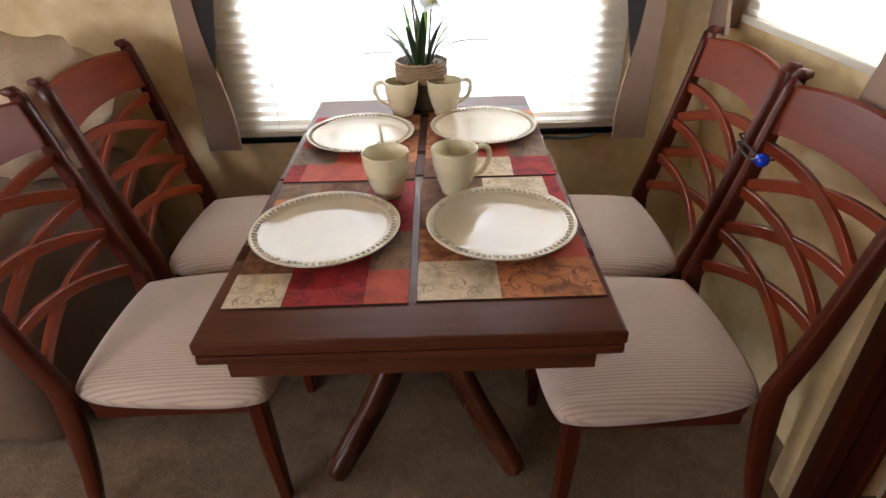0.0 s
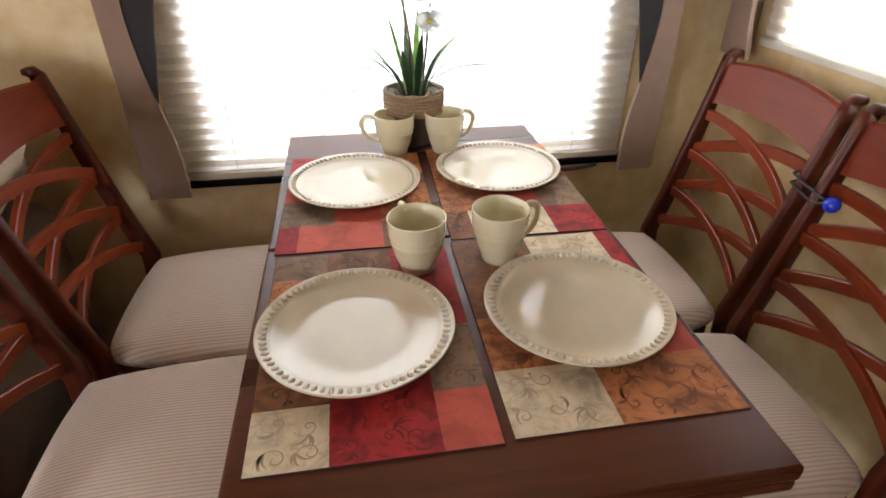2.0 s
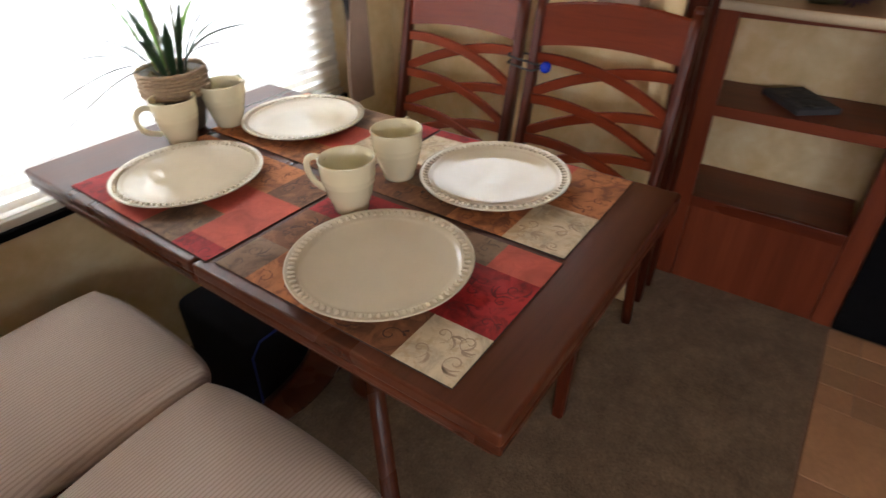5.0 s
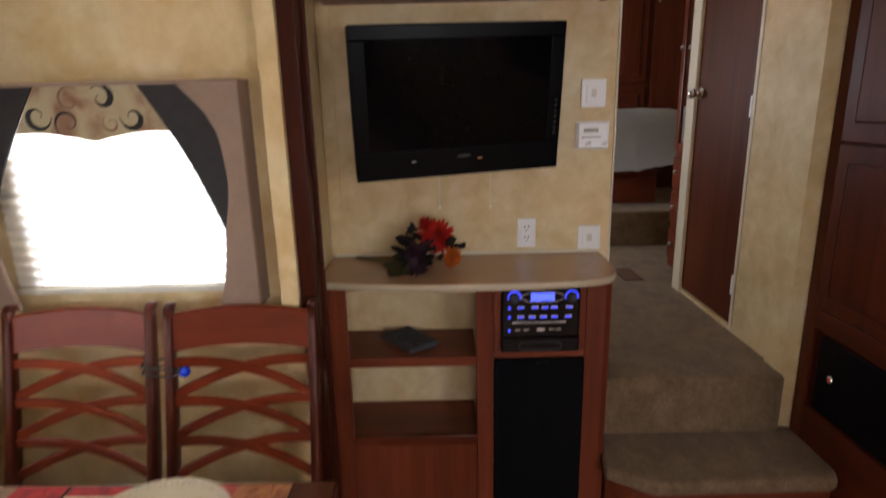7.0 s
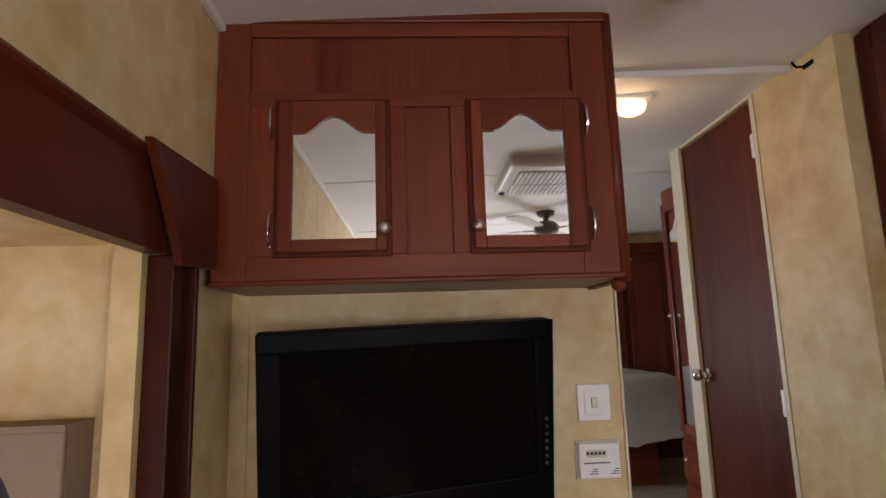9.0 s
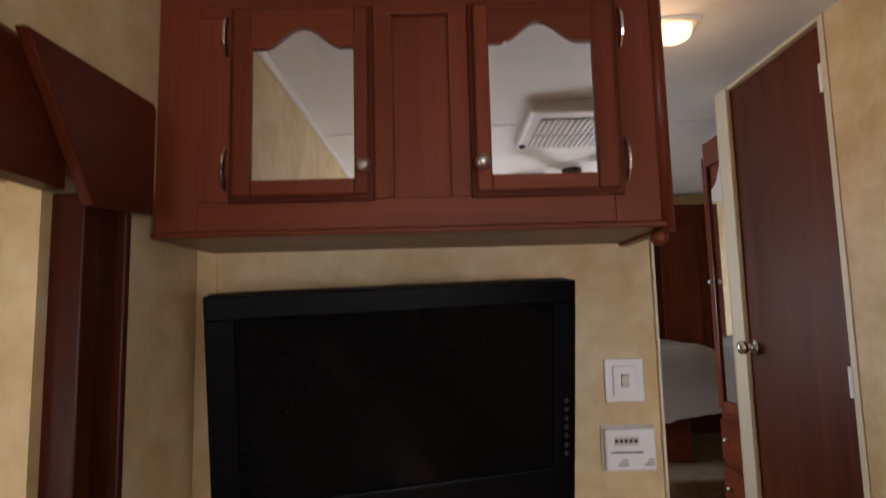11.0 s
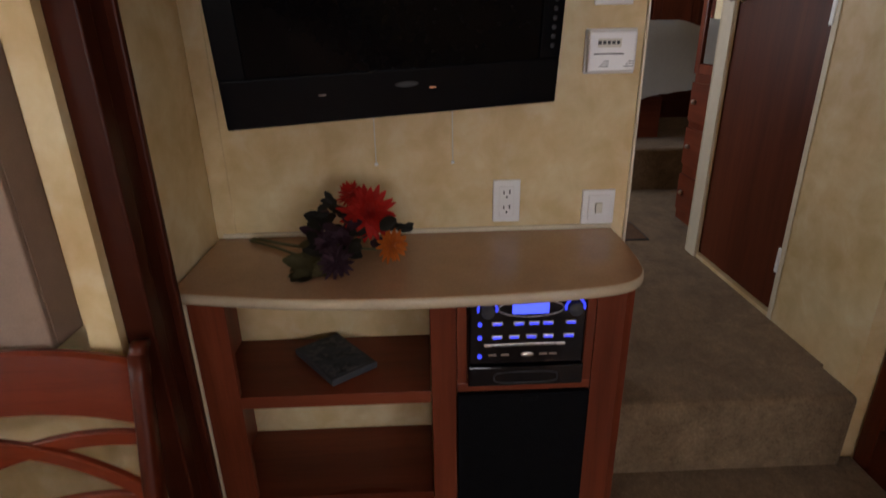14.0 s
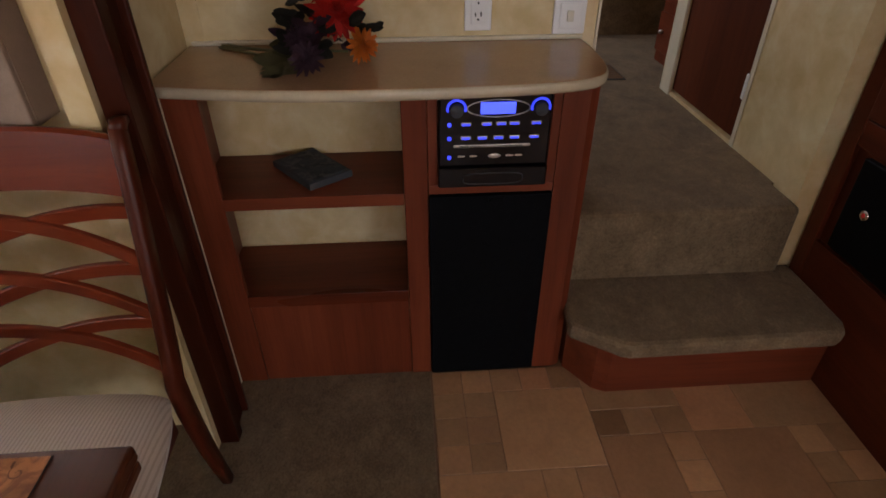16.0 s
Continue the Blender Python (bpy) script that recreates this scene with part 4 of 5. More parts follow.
bk = thing("booklet", (1.705, 0.92, 0.662), "flat dark case lying askew on the shelf", "case")
sq = [(1.741, 1.028), (1.585, 0.905), (1.665, 0.80), (1.822, 0.925)]
part("case", prism(sq, "z", 0.6625, 0.683, 0.004), GREY_BIN, bk)
part("cover", prism([((x - 1.705) * 0.9 + 1.705, (y - 0.915) * 0.9 + 0.915) for x, y in sq], "z", 0.6832, 0.6845), mat_fabric("case_cover", (0.05, 0.06, 0.07), (0.12, 0.12, 0.12), 0.8), bk, "worn dark cover")

# ---- overhead cabinet ----
oc = thing("overhead_cabinet", (1.69, 0.68, 1.905), "cherry wood overhead cabinet with two arched mirror doors", "cabinet")
OX = 1.562
part("body", box(OX, 1.829, 0.20, 1.178, 1.919, 2.575, 0.002), WOOD["z"], oc)


def face_piece(y0, y1, z0, z1, grain="z"):
    part("face_frame", box(OX - 0.012, OX + 0.002, y0, y1, z0, z1, 0.002), WOOD[grain], oc)


face_piece(1.098, 1.178, 1.9185, 2.575)
face_piece(0.20, 0.287, 1.9185, 2.575)
face_piece(0.287, 1.098, 2.539, 2.575, "y")
face_piece(0.287, 1.098, 2.35, 2.389, "y")
face_piece(0.287, 1.098, 1.9185, 1.976, "y")
face_piece(0.714, 1.098, 1.976, 2.35)
face_piece(0.287, 0.602, 1.976, 2.35)
part("bottom_board", box(OX - 0.016, 1.829, 0.19, 1.182, 1.907, 1.918, 0.003), WOOD["y"], oc, "dark underside")
part("end_moulding", cyl((OX + 0.004, 0.188, 1.90), (OX + 0.004, 0.188, 2.60), 0.018, 16), WOOD["z"], oc, "rounded corner moulding", True)
part("end_panel", box(OX + 0.004, 1.829, 0.176, 0.1995, 1.90, 2.60, 0.003), WOOD["z"], oc)
part("corner_ball", ball((OX + 0.02, 0.196, 1.892), 0.018), WOOD["z"], oc, "", True)
part("crown", box(OX - 0.018, 1.829, 0.19, 1.178, 2.5755, 2.602, 0.004), WOOD["y"], oc)
for y0, y1, hinge_right in ((0.75, 1.033, False), (0.269, 0.564, True)):
    dx0, dx1 = OX - 0.034, OX - 0.013
    m0, m1 = y0 + 0.038, y1 - 0.046 if not hinge_right else y1 - 0.040
    if hinge_right:
        m0 = y0 + 0.053
    mid = (m0 + m1) / 2
    d = part("door", box(dx0 + 0.013, dx1, y0, y1, 1.971, 2.366, 0.003), DARK_WOOD["z"], oc, "dark stepped door edge")
    g = 0.011
    part("stile", box(dx0, dx0 + 0.0125, y0 + g, m0, 1.971 + g, 2.366 - g, 0.004), WOOD["z"], d)
    part("stile", box(dx0, dx0 + 0.0125, m1, y1 - g, 1.971 + g, 2.366 - g, 0.004), WOOD["z"], d)
    part("rail", box(dx0 + 0.001, dx0 + 0.0125, m0, m1, 1.971 + g, 2.013, 0.003), WOOD["y"], d)
    hw = (m1 - m0) / 2
    arch = [(mid + hw * u, 2.276 + 0.042 * (0.5 + 0.5 * math.cos(math.pi * min(1, abs(u) / 0.78)))) for u in [1 - i / 14 for i in range(29)]]
    part("arched_rail", prism([(m0, 2.366 - g), (m1, 2.366 - g)] + arch, "x", dx0 + 0.001, dx0 + 0.0125), WOOD["y"], d)
    part("mirror", prism([(m0, 2.013), (m1, 2.013)] + [(y, z + 0.002) for y, z in arch], "x", dx0 + 0.009, dx0 + 0.012), MIRROR, d, "mirror glass")
    ky = m0 - 0.022 if not hinge_right else m1 + 0.02
    part("knob", ball((dx0 - 0.018, ky, 2.033), 0.015), NICKEL, d, "round nickel knob", True)
    part("knob_stem", cyl((dx0, ky, 2.033), (dx0 - 0.012, ky, 2.033), 0.006, 10), NICKEL, d)
    hy = y1 + 0.008 if not hinge_right else y0 - 0.008
    for hz in (2.04, 2.31):
        part("hinge", sweep(spline([(dx1, hy, hz - 0.04), (dx0 + 0.006, hy, hz - 0.02), (dx0 + 0.003, hy, hz), (dx0 + 0.006, hy, hz + 0.02), (dx1, hy, hz + 0.04)], 3), 0.010, 0.006, (0, 1, 0)), CHROME, d, "chrome hinge")

# ---- television on its arm ----
TL, TR, BR, BL = Vector((1.484, 1.047, 1.789)), Vector((1.653, 0.348, 1.820)), Vector((1.744, 0.350, 1.320)), Vector((1.562, 1.063, 1.306))
tc = (TL + TR + BR + BL) / 4
ax = ((TR - TL) + (BR - BL)).normalized()
az = (TL - BL) + (TR - BR)
az = (az - ax * az.dot(ax)).normalized()
ay = az.cross(ax)
TVM = Matrix((ax, ay, az)).transposed().to_4x4()
TVM.translation = tc
tv = thing("television", (tc.x, tc.y, tc.z - 0.25), "black flat television angled on a wall arm, switched off", "television")
TW, TH = 0.363, 0.248


def tv_part(name, bm, mat, parent, label="", smooth=False):
    bmesh.ops.transform(bm, matrix=TVM, verts=bm.verts[:])
    return part(name, bm, mat, parent, label, smooth)


def tvb(x0, x1, y0, y1, z0, z1, bev=0.0):
    return box(x0, x1, y0, y1, z0, z1, bev)


tv_part("case", tvb(-TW, TW, 0.012, 0.055, -TH, TH, 0.008), BLACK, tv)
tv_part("rear_hump", tvb(-0.22, 0.22, 0.05, 0.085, -0.16, 0.16, 0.015), BLACK, tv)
L, R, T, B = 0.052, 0.050, 0.046, 0.100
tv_part("bezel_top", tvb(-TW, TW, -0.002, 0.012, TH - T, TH, 0.004), TV_PLASTIC, tv)
tv_part("bezel_bottom", tvb(-TW, TW, -0.002, 0.012, -TH, -TH + B, 0.004), TV_PLASTIC, tv)
tv_part("bezel_side", tvb(-TW, -TW + L, -0.002, 0.012, -TH + B, TH - T, 0.003), TV_PLASTIC, tv)
tv_part("bezel_side", tvb(TW - R, TW, -0.002, 0.012, -TH + B, TH - T, 0.003), TV_PLASTIC, tv)
tv_part("screen", tvb(-TW + L, TW - R, 0.004, 0.012, -TH + B, TH - T), plain("dark_screen", (0.002, 0.002, 0.0025), 0.09, 0, 60, 0.05, 0.0, 0.08), tv, "dark matte screen")
tv_part("badge", ball((0.01, -0.002, -TH + 0.068), 0.026, 16, (1, 0.06, 0.22)), GREY_BIN, tv, "grey oval badge", True)
tv_part("standby_light", tvb(0.060, 0.074, -0.004, 0, -TH + 0.056, -TH + 0.0585, 0.0005), glow("amber_led", (1.0, 0.4, 0.2), 0.3), tv, "small amber light")
tv_part("status_mark", tvb(-0.175, -0.16, -0.004, 0, -TH + 0.058, -TH + 0.060), NICKEL, tv)
for k in range(7):
    tv_part("side_button", ball((TW - 0.022, -0.003, -0.12 + 0.019 * k), 0.005, 8), GREY_BIN, tv, "", True)
arm = part("wall_arm", box(1.70, 1.829, 0.60, 0.78, 1.50, 1.64, 0.006), BLACK, tv, "black wall arm")
for y in (0.784, 0.588):
    cable = thing("cable_cover", (1.825, y, 1.16), "thin pale cord hanging below the television", "cord")
    part("cord", cyl((1.827, y, 1.172), (1.827, y, 1.40), 0.0015, 6), PLASTIC_ALMOND, cable)
    part("end_bead", ball((1.825, y, 1.168), 0.005, 10), PLASTIC_WHITE, cable, "", True)


# ---- wall plates ----
def plate(name, y0, y1, z0, z1, label, category):
    t = thing(name, (1.828, (y0 + y1) / 2, z0), label, category)
    part("plate", box(1.8225, 1.8298, y0, y1, z0, z1, 0.003), PLASTIC_WHITE, t)
    return t


for y0, y1, z0, z1 in ((0.160, 0.252, 1.534, 1.634), (0.157, 0.245, 0.990, 1.085)):
    s = plate("light_switch", y0, y1, z0, z1, "square white light switch plate", "light switch")
    cy, cz = (y0 + y1) / 2, (z0 + z1) / 2
    part("inner_frame", box(1.8185, 1.823, cy - 0.028, cy + 0.028, cz - 0.034, cz + 0.034, 0.002), PLASTIC_WHITE, s)
    part("rocker", box(1.813, 1.819, cy - 0.009, cy + 0.009, cz - 0.014, cz + 0.014, 0.002), PLASTIC_ALMOND, s, "almond rocker")
s = plate("thermostat", 0.143, 0.268, 1.379, 1.482, "white wall thermostat with printed scales", "thermostat")
part("cover", box(1.805, 1.8226, 0.147, 0.264, 1.383, 1.478, 0.006), PLASTIC_WHITE, s)
part("scale_window", box(1.803, 1.8055, 0.186, 0.242, 1.440, 1.460, 0.001), PLASTIC_ALMOND, s)
for k in range(5):
    part("scale_tick", box(1.8022, 1.8032, 0.190 + 0.011 * k, 0.198 + 0.011 * k, 1.447, 1.455), GREY_BIN, s)
part("slider_line", box(1.8035, 1.8052, 0.178, 0.250, 1.424, 1.427), GREY_BIN, s)
for y in (0.165, 0.225):
    for k in range(3):
        part("print_line", box(1.804, 1.8052, y - 0.012, y + 0.012 - 0.006 * k, 1.396 + 0.006 * k, 1.398 + 0.006 * k), GREY_BIN, s)
s = plate("power_outlet", 0.411, 0.483, 1.003, 1.118, "white double power outlet", "power outlet")
part("insert", box(1.8195, 1.823, 0.428, 0.466, 1.020, 1.101, 0.002), PLASTIC_WHITE, s)
for cz in (1.040, 1.081):
    for y, h in ((0.4395, 0.011), (0.4545, 0.009)):
        part("slot", box(1.8188, 1.8197, y - 0.0018, y + 0.0018, cz, cz + h), SLOT, s)
    part("ground_hole", cyl((1.8188, 0.447, cz - 0.008), (1.8197, 0.447, cz - 0.008), 0.003, 10), SLOT, s)


# ---- dining table ----
TX0, TX1, TY0, TY1, TZ, TG = 0.046, 0.740, 1.009, 2.236, 0.760, 1.614
tb = thing("dining_table", (0.393, 1.62, 0), "dark cherry pedestal dining table with a folding top", "table")
for y0, y1 in ((TY0, TG - 0.002), (TG + 0.002, TY1)):
    part("tabletop", box(TX0, TX1, y0, y1, TZ - 0.026, TZ, 0.006, 3), TABLE_WOOD, tb, "dark polished top leaf")
    part("lower_leaf", box(TX0 + 0.002, TX1 - 0.002, y0 + 0.001, y1 - 0.001, TZ - 0.046, TZ - 0.027, 0.005, 2), TABLE_WOOD, tb)
AX0, AX1, AY0, AY1 = TX0 + 0.036, TX1 - 0.036, TY0 + 0.03, TY1 - 0.04
for q, m in ((box(AX0, AX1, AY0, AY0 + 0.02, 0.658, 0.714, 0.002), TABLE_WOOD), (box(AX0, AX1, AY1 - 0.02, AY1, 0.658, 0.714, 0.002), TABLE_WOOD),
             (box(AX0, AX0 + 0.02, AY0 + 0.02, AY1 - 0.02, 0.658, 0.714, 0.002), TABLE_WOOD_Y), (box(AX1 - 0.02, AX1, AY0 + 0.02, AY1 - 0.02, 0.658, 0.714, 0.002), TABLE_WOOD_Y)):
    part("apron", q, m, tb)
PX, PY = 0.385, 1.57
part("pedestal", lathe(PX, PY, [(0.0, 0.15), (0.03, 0.155), (0.055, 0.18), (0.06, 0.21), (0.05, 0.24), (0.062, 0.28), (0.085, 0.36), (0.088, 0.43), (0.07, 0.52), (0.05, 0.58), (0.07, 0.61), (0.09, 0.64), (0.09, 0.66)], 32), TABLE_WOOD, tb, "turned pedestal", True)
part("cleat", box(PX - 0.20, PX + 0.20, PY - 0.05, PY + 0.05, 0.659, 0.712, 0.003), TABLE_WOOD, tb)
for sx in (-1, 1):
    for sy in (-1, 1):
        d = Vector((sx * 0.72, sy * 0.80, 0)).normalized()
        prof = [(0.055, 0.56), (0.075, 0.46), (0.092, 0.36), (0.125, 0.27), (0.19, 0.185), (0.27, 0.11), (0.335, 0.055), (0.365, 0.024)]
        path = spline([(PX + d.x * r, PY + d.y * r, z) for r, z in prof], 5)
        hs = [0.055 + 0.03 * math.sin(math.pi * i / (len(path) - 1)) for i in range(len(path))]
        hs[-1] = hs[-2] = 0.04
        part("foot", sweep(path, 0.042, hs, (0, 0, 1)), TABLE_WOOD, tb, "curved foot", True)


# ---- dining chairs, built once with the front towards +x ----
def back_x(z):
    """How far the back leans away at a height."""
    if z < 0.45:
        return -0.232 - 0.07 * (1 - z / 0.45) ** 1.6
    return -0.232 - 0.13 * ((z - 0.45) / 0.54) ** 0.85


def make_chair(w=0.465):
    c = thing("dining_chair", (0, 0, 0), "cherry wood dining chair with a lattice back and ribbed cream seat", "chair", "chairs round the table")
    h = w / 2
    bm = bmesh.new()
    nu, nv = 22, 22
    top, low = [], []
    for i in range(nu + 1):
        a, b = [], []
        for j in range(nv + 1):
            u, v = -1 + 2 * i / nu, -1 + 2 * j / nv
            # rounded square, wider at the front
            half = 0.243 + 0.018 * u
            x = 0.003 + 0.243 * u * (1 - 0.045 * v * v - 0.06 * (u * v) ** 4)
            y = half * v * (1 - 0.03 * u * u - 0.08 * (u * v) ** 4)
            r = max(abs(u), abs(v))
            z = 0.422 + 0.036 * (1 - r ** 5) ** 0.5 + 0.026 * (1 - u * u) * (1 - v * v)
            a.append(bm.verts.new((x, y, z)))
            b.append(bm.verts.new((x * 0.985, y * 0.985, 0.400)))
        top.append(a)
        low.append(b)
    for i in range(nu):
        for j in range(nv):
            bm.faces.new((top[i][j], top[i + 1][j], top[i + 1][j + 1], top[i][j + 1]))
            bm.faces.new((low[i][j], low[i][j + 1], low[i + 1][j + 1], low[i + 1][j]))
    for i in range(nu):
        bm.faces.new((top[i][0], low[i][0], low[i + 1][0], top[i + 1][0]))
        bm.faces.new((top[i][nv], top[i + 1][nv], low[i + 1][nv], low[i][nv]))
    for j in range(nv):
        bm.faces.new((top[0][j], top[0][j + 1], low[0][j + 1], low[0][j]))
        bm.faces.new((top[nu][j], low[nu][j], low[nu][j + 1], top[nu][j + 1]))
    part("seat", bm, SEAT, c, "ribbed cream upholstery", True)
    part("front_apron", box(0.172, 0.192, -h + 0.05, h - 0.05, 0.345, 0.3995, 0.002), CHAIR_WOOD_Y, c)
    part("rear_apron", box(-0.215, -0.195, -h + 0.05, h - 0.05, 0.345, 0.3995, 0.002), CHAIR_WOOD_Y, c)
    for s in (-1, 1):
        part("side_apron", box(-0.19, 0.175, s * (h - 0.045), s * (h - 0.025), 0.343, 0.3995, 0.002), CHAIR_WOOD_SHADED, c)
        part("front_leg", sweep([(0.178, s * (h - 0.040), 0.400), (0.180, s * (h - 0.040), 0.25), (0.186, s * (h - 0.042), 0.0)], [0.042, 0.040, 0.030], [0.042, 0.040, 0.030], (1, 0, 0)), CHAIR_WOOD_SHADED, c)
        zs = [0.0, 0.1, 0.2, 0.3, 0.38, 0.45, 0.55, 0.65, 0.75, 0.85, 0.93, 0.978]
        wid = [0.030, 0.036, 0.042, 0.047, 0.05, 0.05, 0.048, 0.045, 0.042, 0.038, 0.035, 0.032]
        path = [(back_x(z), s * (h - 0.018), z) for z in zs]
        part("rear_post", sweep(path, [0.026] * 12, wid, (1, 0, 0)), CHAIR_WOOD_SHADED, c, "", True)
        tip = [(back_x(0.978), s * (h - 0.018), 0.972), (back_x(0.985) - 0.008, s * (h - 0.018), 0.985), (back_x(0.99) - 0.024, s * (h - 0.018), 0.986)]
        part("scroll_tip", sweep(tip, 0.026, [0.032, 0.026, 0.014], (1, 0, 0.2)), CHAIR_WOOD_SHADED, c, "", True)
    q = h - 0.028

    def back(y, z, off=0.0):
        return Vector((back_x(z) - 0.022 * (1 - (y / h) ** 2) + off, y, z))
    bm = bmesh.new()
    rows = []
    for k in range(25):
        y = -q + 2 * q * k / 24
        crown = 0.016 * (1 - (y / q) ** 2)
        z0, z1 = 0.853 + 0.014 * (1 - (y / q) ** 2), 0.965 + crown
        rows.append([bm.verts.new(back(y, z0, 0.010)), bm.verts.new(back(y, z1 - 0.006, 0.010)), bm.verts.new(back(y, z1, 0.003)), bm.verts.new(back(y, z1 - 0.003, -0.010)), bm.verts.new(back(y, z0, -0.010))])
    for a, b in zip(rows, rows[1:]):
        for i in range(5):
            bm.faces.new((a[i], a[(i + 1) % 5], b[(i + 1) % 5], b[i]))
    bm.faces.new(rows[0])
    bm.faces.new(rows[-1][::-1])
    part("top_rail", bm, CHAIR_WOOD_Y, c, "", False)
    for k, zt in enumerate((0.820, 0.703, 0.586)):
        for s in (-1, 1):
            pts = []
            for i in range(17):
                f = i / 16
                y = s * (-q + 2 * q * f)
                z = zt - 0.100 * f ** 2
                pts.append(back(y, z, 0.003 * s))
            part("lattice_bar", sweep(pts, 0.015, 0.030, (0, 0, 1)), CHAIR_WOOD_Y, c)
    return c


chair = make_chair()
chair.matrix_basis = pose(-0.175, 1.450, 0, 0, 0, 1)
copy_thing(chair, pose(-0.160, 1.945, 0, 0, 0, -0.5))
copy_thing(chair, pose(0.898, 1.376, 0, 0, 0, 181))
copy_thing(chair, pose(0.902, 1.872, 0, 0, 0, 180))

# elastic tie with a blue bead between two chair posts
bg = thing("elastic_tie", (1.23, 1.62, 0.79), "black elastic cord with a blue bead tying two chairs", "cord")
for z in (0.782, 0.804):
    part("cord_loop", sweep(spline([(1.20, 1.675, z + 0.014), (1.192, 1.63, z + 0.01), (1.192, 1.59, z + 0.005), (1.198, 1.556, 0.802)]), 0.006, 0.006, (0, 0, 1), 8), CORD, bg, "", True)
    part("cord_wrap", sweep(spline([(1.20, 1.675, z + 0.014), (1.25, 1.685, z + 0.01), (1.262, 1.63, z + 0.008), (1.25, 1.585, z + 0.004), (1.198, 1.556, 0.802)]), 0.006, 0.006, (0, 0, 1), 8), CORD, bg, "", True)
part("bead", ball((1.196, 1.546, 0.803), 0.017, 20), BLUE_BALL, bg, "glossy blue bead", True)


# ---- placemats ----
SCROLLS = {
    M_CREAM: plain("scroll_ink_brown", (0.38, 0.275, 0.18), 0.85),
    M_ORANGE: plain("scroll_ink_rust", (0.17, 0.058, 0.024), 0.85),
    M_RED: plain("scroll_ink_red", (0.14, 0.009, 0.009), 0.85),
    M_TAUPE: plain("scroll_ink_dark", (0.12, 0.075, 0.048), 0.85),
    M_BROWN: plain("scroll_ink_black", (0.07, 0.028, 0.016), 0.85)}


def placemat(x0, y0, wide, long, patches, turn):
    c = Vector((x0 + wide / 2, y0 + long / 2, TZ))
    t = thing("placemat", c, "patchwork placemat in red, cream and brown scroll print", "placemat", "placemats on the table")
    part("edging", box(c.x - wide / 2, c.x + wide / 2, c.y - long / 2, c.y + long / 2, TZ + 0.0005, TZ + 0.0028, 0.001), M_EDGE, t, "dark stitched edge")
    for u0, u1, v0, v1, m in patches:
        e = 0.0012
        a, b = (u0 if u0 else e / wide), (u1 if u1 < 1 else 1 - e / wide)
        p, q = (v0 if v0 else e / long), (v1 if v1 < 1 else 1 - e / long)
        part("patch", box(x0 + a * wide, x0 + b * wide, y0 + p * long, y0 + q * long, TZ + 0.0022, TZ + 0.0034), m, t)
    prints = {}
    rs = random.Random(int(x0 * 1000 + y0 * 77))
    for u0, u1, v0, v1, m in patches:
        if m not in SCROLLS:
            continue
        px0, px1, py0, py1 = x0 + u0 * wide + 0.006, x0 + u1 * wide - 0.006, y0 + v0 * long + 0.006, y0 + v1 * long - 0.006
        bmx = prints.setdefault(SCROLLS[m], bmesh.new())
        wide_p, long_p = px1 - px0, py1 - py0
        nx, ny = max(1, round(wide_p / 0.044)), max(1, round(long_p / 0.044))
        strokes = []
        for i in range(nx):
            for j in range(ny):
                cx = px0 + wide_p * (i + 0.5 + rs.uniform(-0.2, 0.2)) / nx
                cy = py0 + long_p * (j + 0.5 + rs.uniform(-0.2, 0.2)) / ny
                a0, s, big = rs.uniform(0, 6.28), rs.choice((-1, 1)), rs.uniform(0.011, 0.019)
                curl = []
                for k in range(30):
                    f = k / 29
                    r = big * (0.18 + 0.62 * f + 0.7 * f ** 5)
                    curl.append((cx + r * math.cos(a0 + s * 8.2 * f ** 0.85), cy + r * math.sin(a0 + s * 8.2 * f ** 0.85)))
                strokes.append((curl, 0.0010))
                # two or three leaf strokes that leave the curl's outer end
                ex, ey = curl[-6]
                for q in range(rs.choice((2, 3))):
                    b0, ln = a0 + s * 7.5 + rs.uniform(-0.9, 0.9) + q * 0.6, rs.uniform(0.018, 0.032)
                    strokes.append(([(ex + ln * f * math.cos(b0 + s * f * 0.9), ey + ln * f * math.sin(b0 + s * f * 0.9)) for f in [k / 9 for k in range(10)]], 0.0017))
        for line, broad in strokes:
            k1 = len(line) - 1
            for i in range(k1):
                (ax_, ay_), (bx_, by_) = line[i], line[i + 1]
                if not all(px0 < p < px1 for p in (ax_, bx_)) or not all(py0 < p < py1 for p in (ay_, by_)):
                    continue
                d = Vector((bx_ - ax_, by_ - ay_))
                if d.length < 1e-5:
                    continue
                side = Vector((-d.y, d.x)).normalized()
                n0_, n1_ = (side * (0.0002 + broad * math.sin(math.pi * (k / k1) ** 0.7)) for k in (i, i + 1))
                z = TZ + 0.00375
                bmx.faces.new([bmx.verts.new((px, py, z)) for px, py in ((ax_ - n0_.x, ay_ - n0_.y), (bx_ - n1_.x, by_ - n1_.y), (bx_ + n1_.x, by_ + n1_.y), (ax_ + n0_.x, ay_ + n0_.y))])
    for mm, bmx in prints.items():
        tagged(part("scroll_print", bmx, mm, t, "printed scrolls"), kind="stuff")
    t.rotation_euler = (0, 0, radians(turn))
    return t


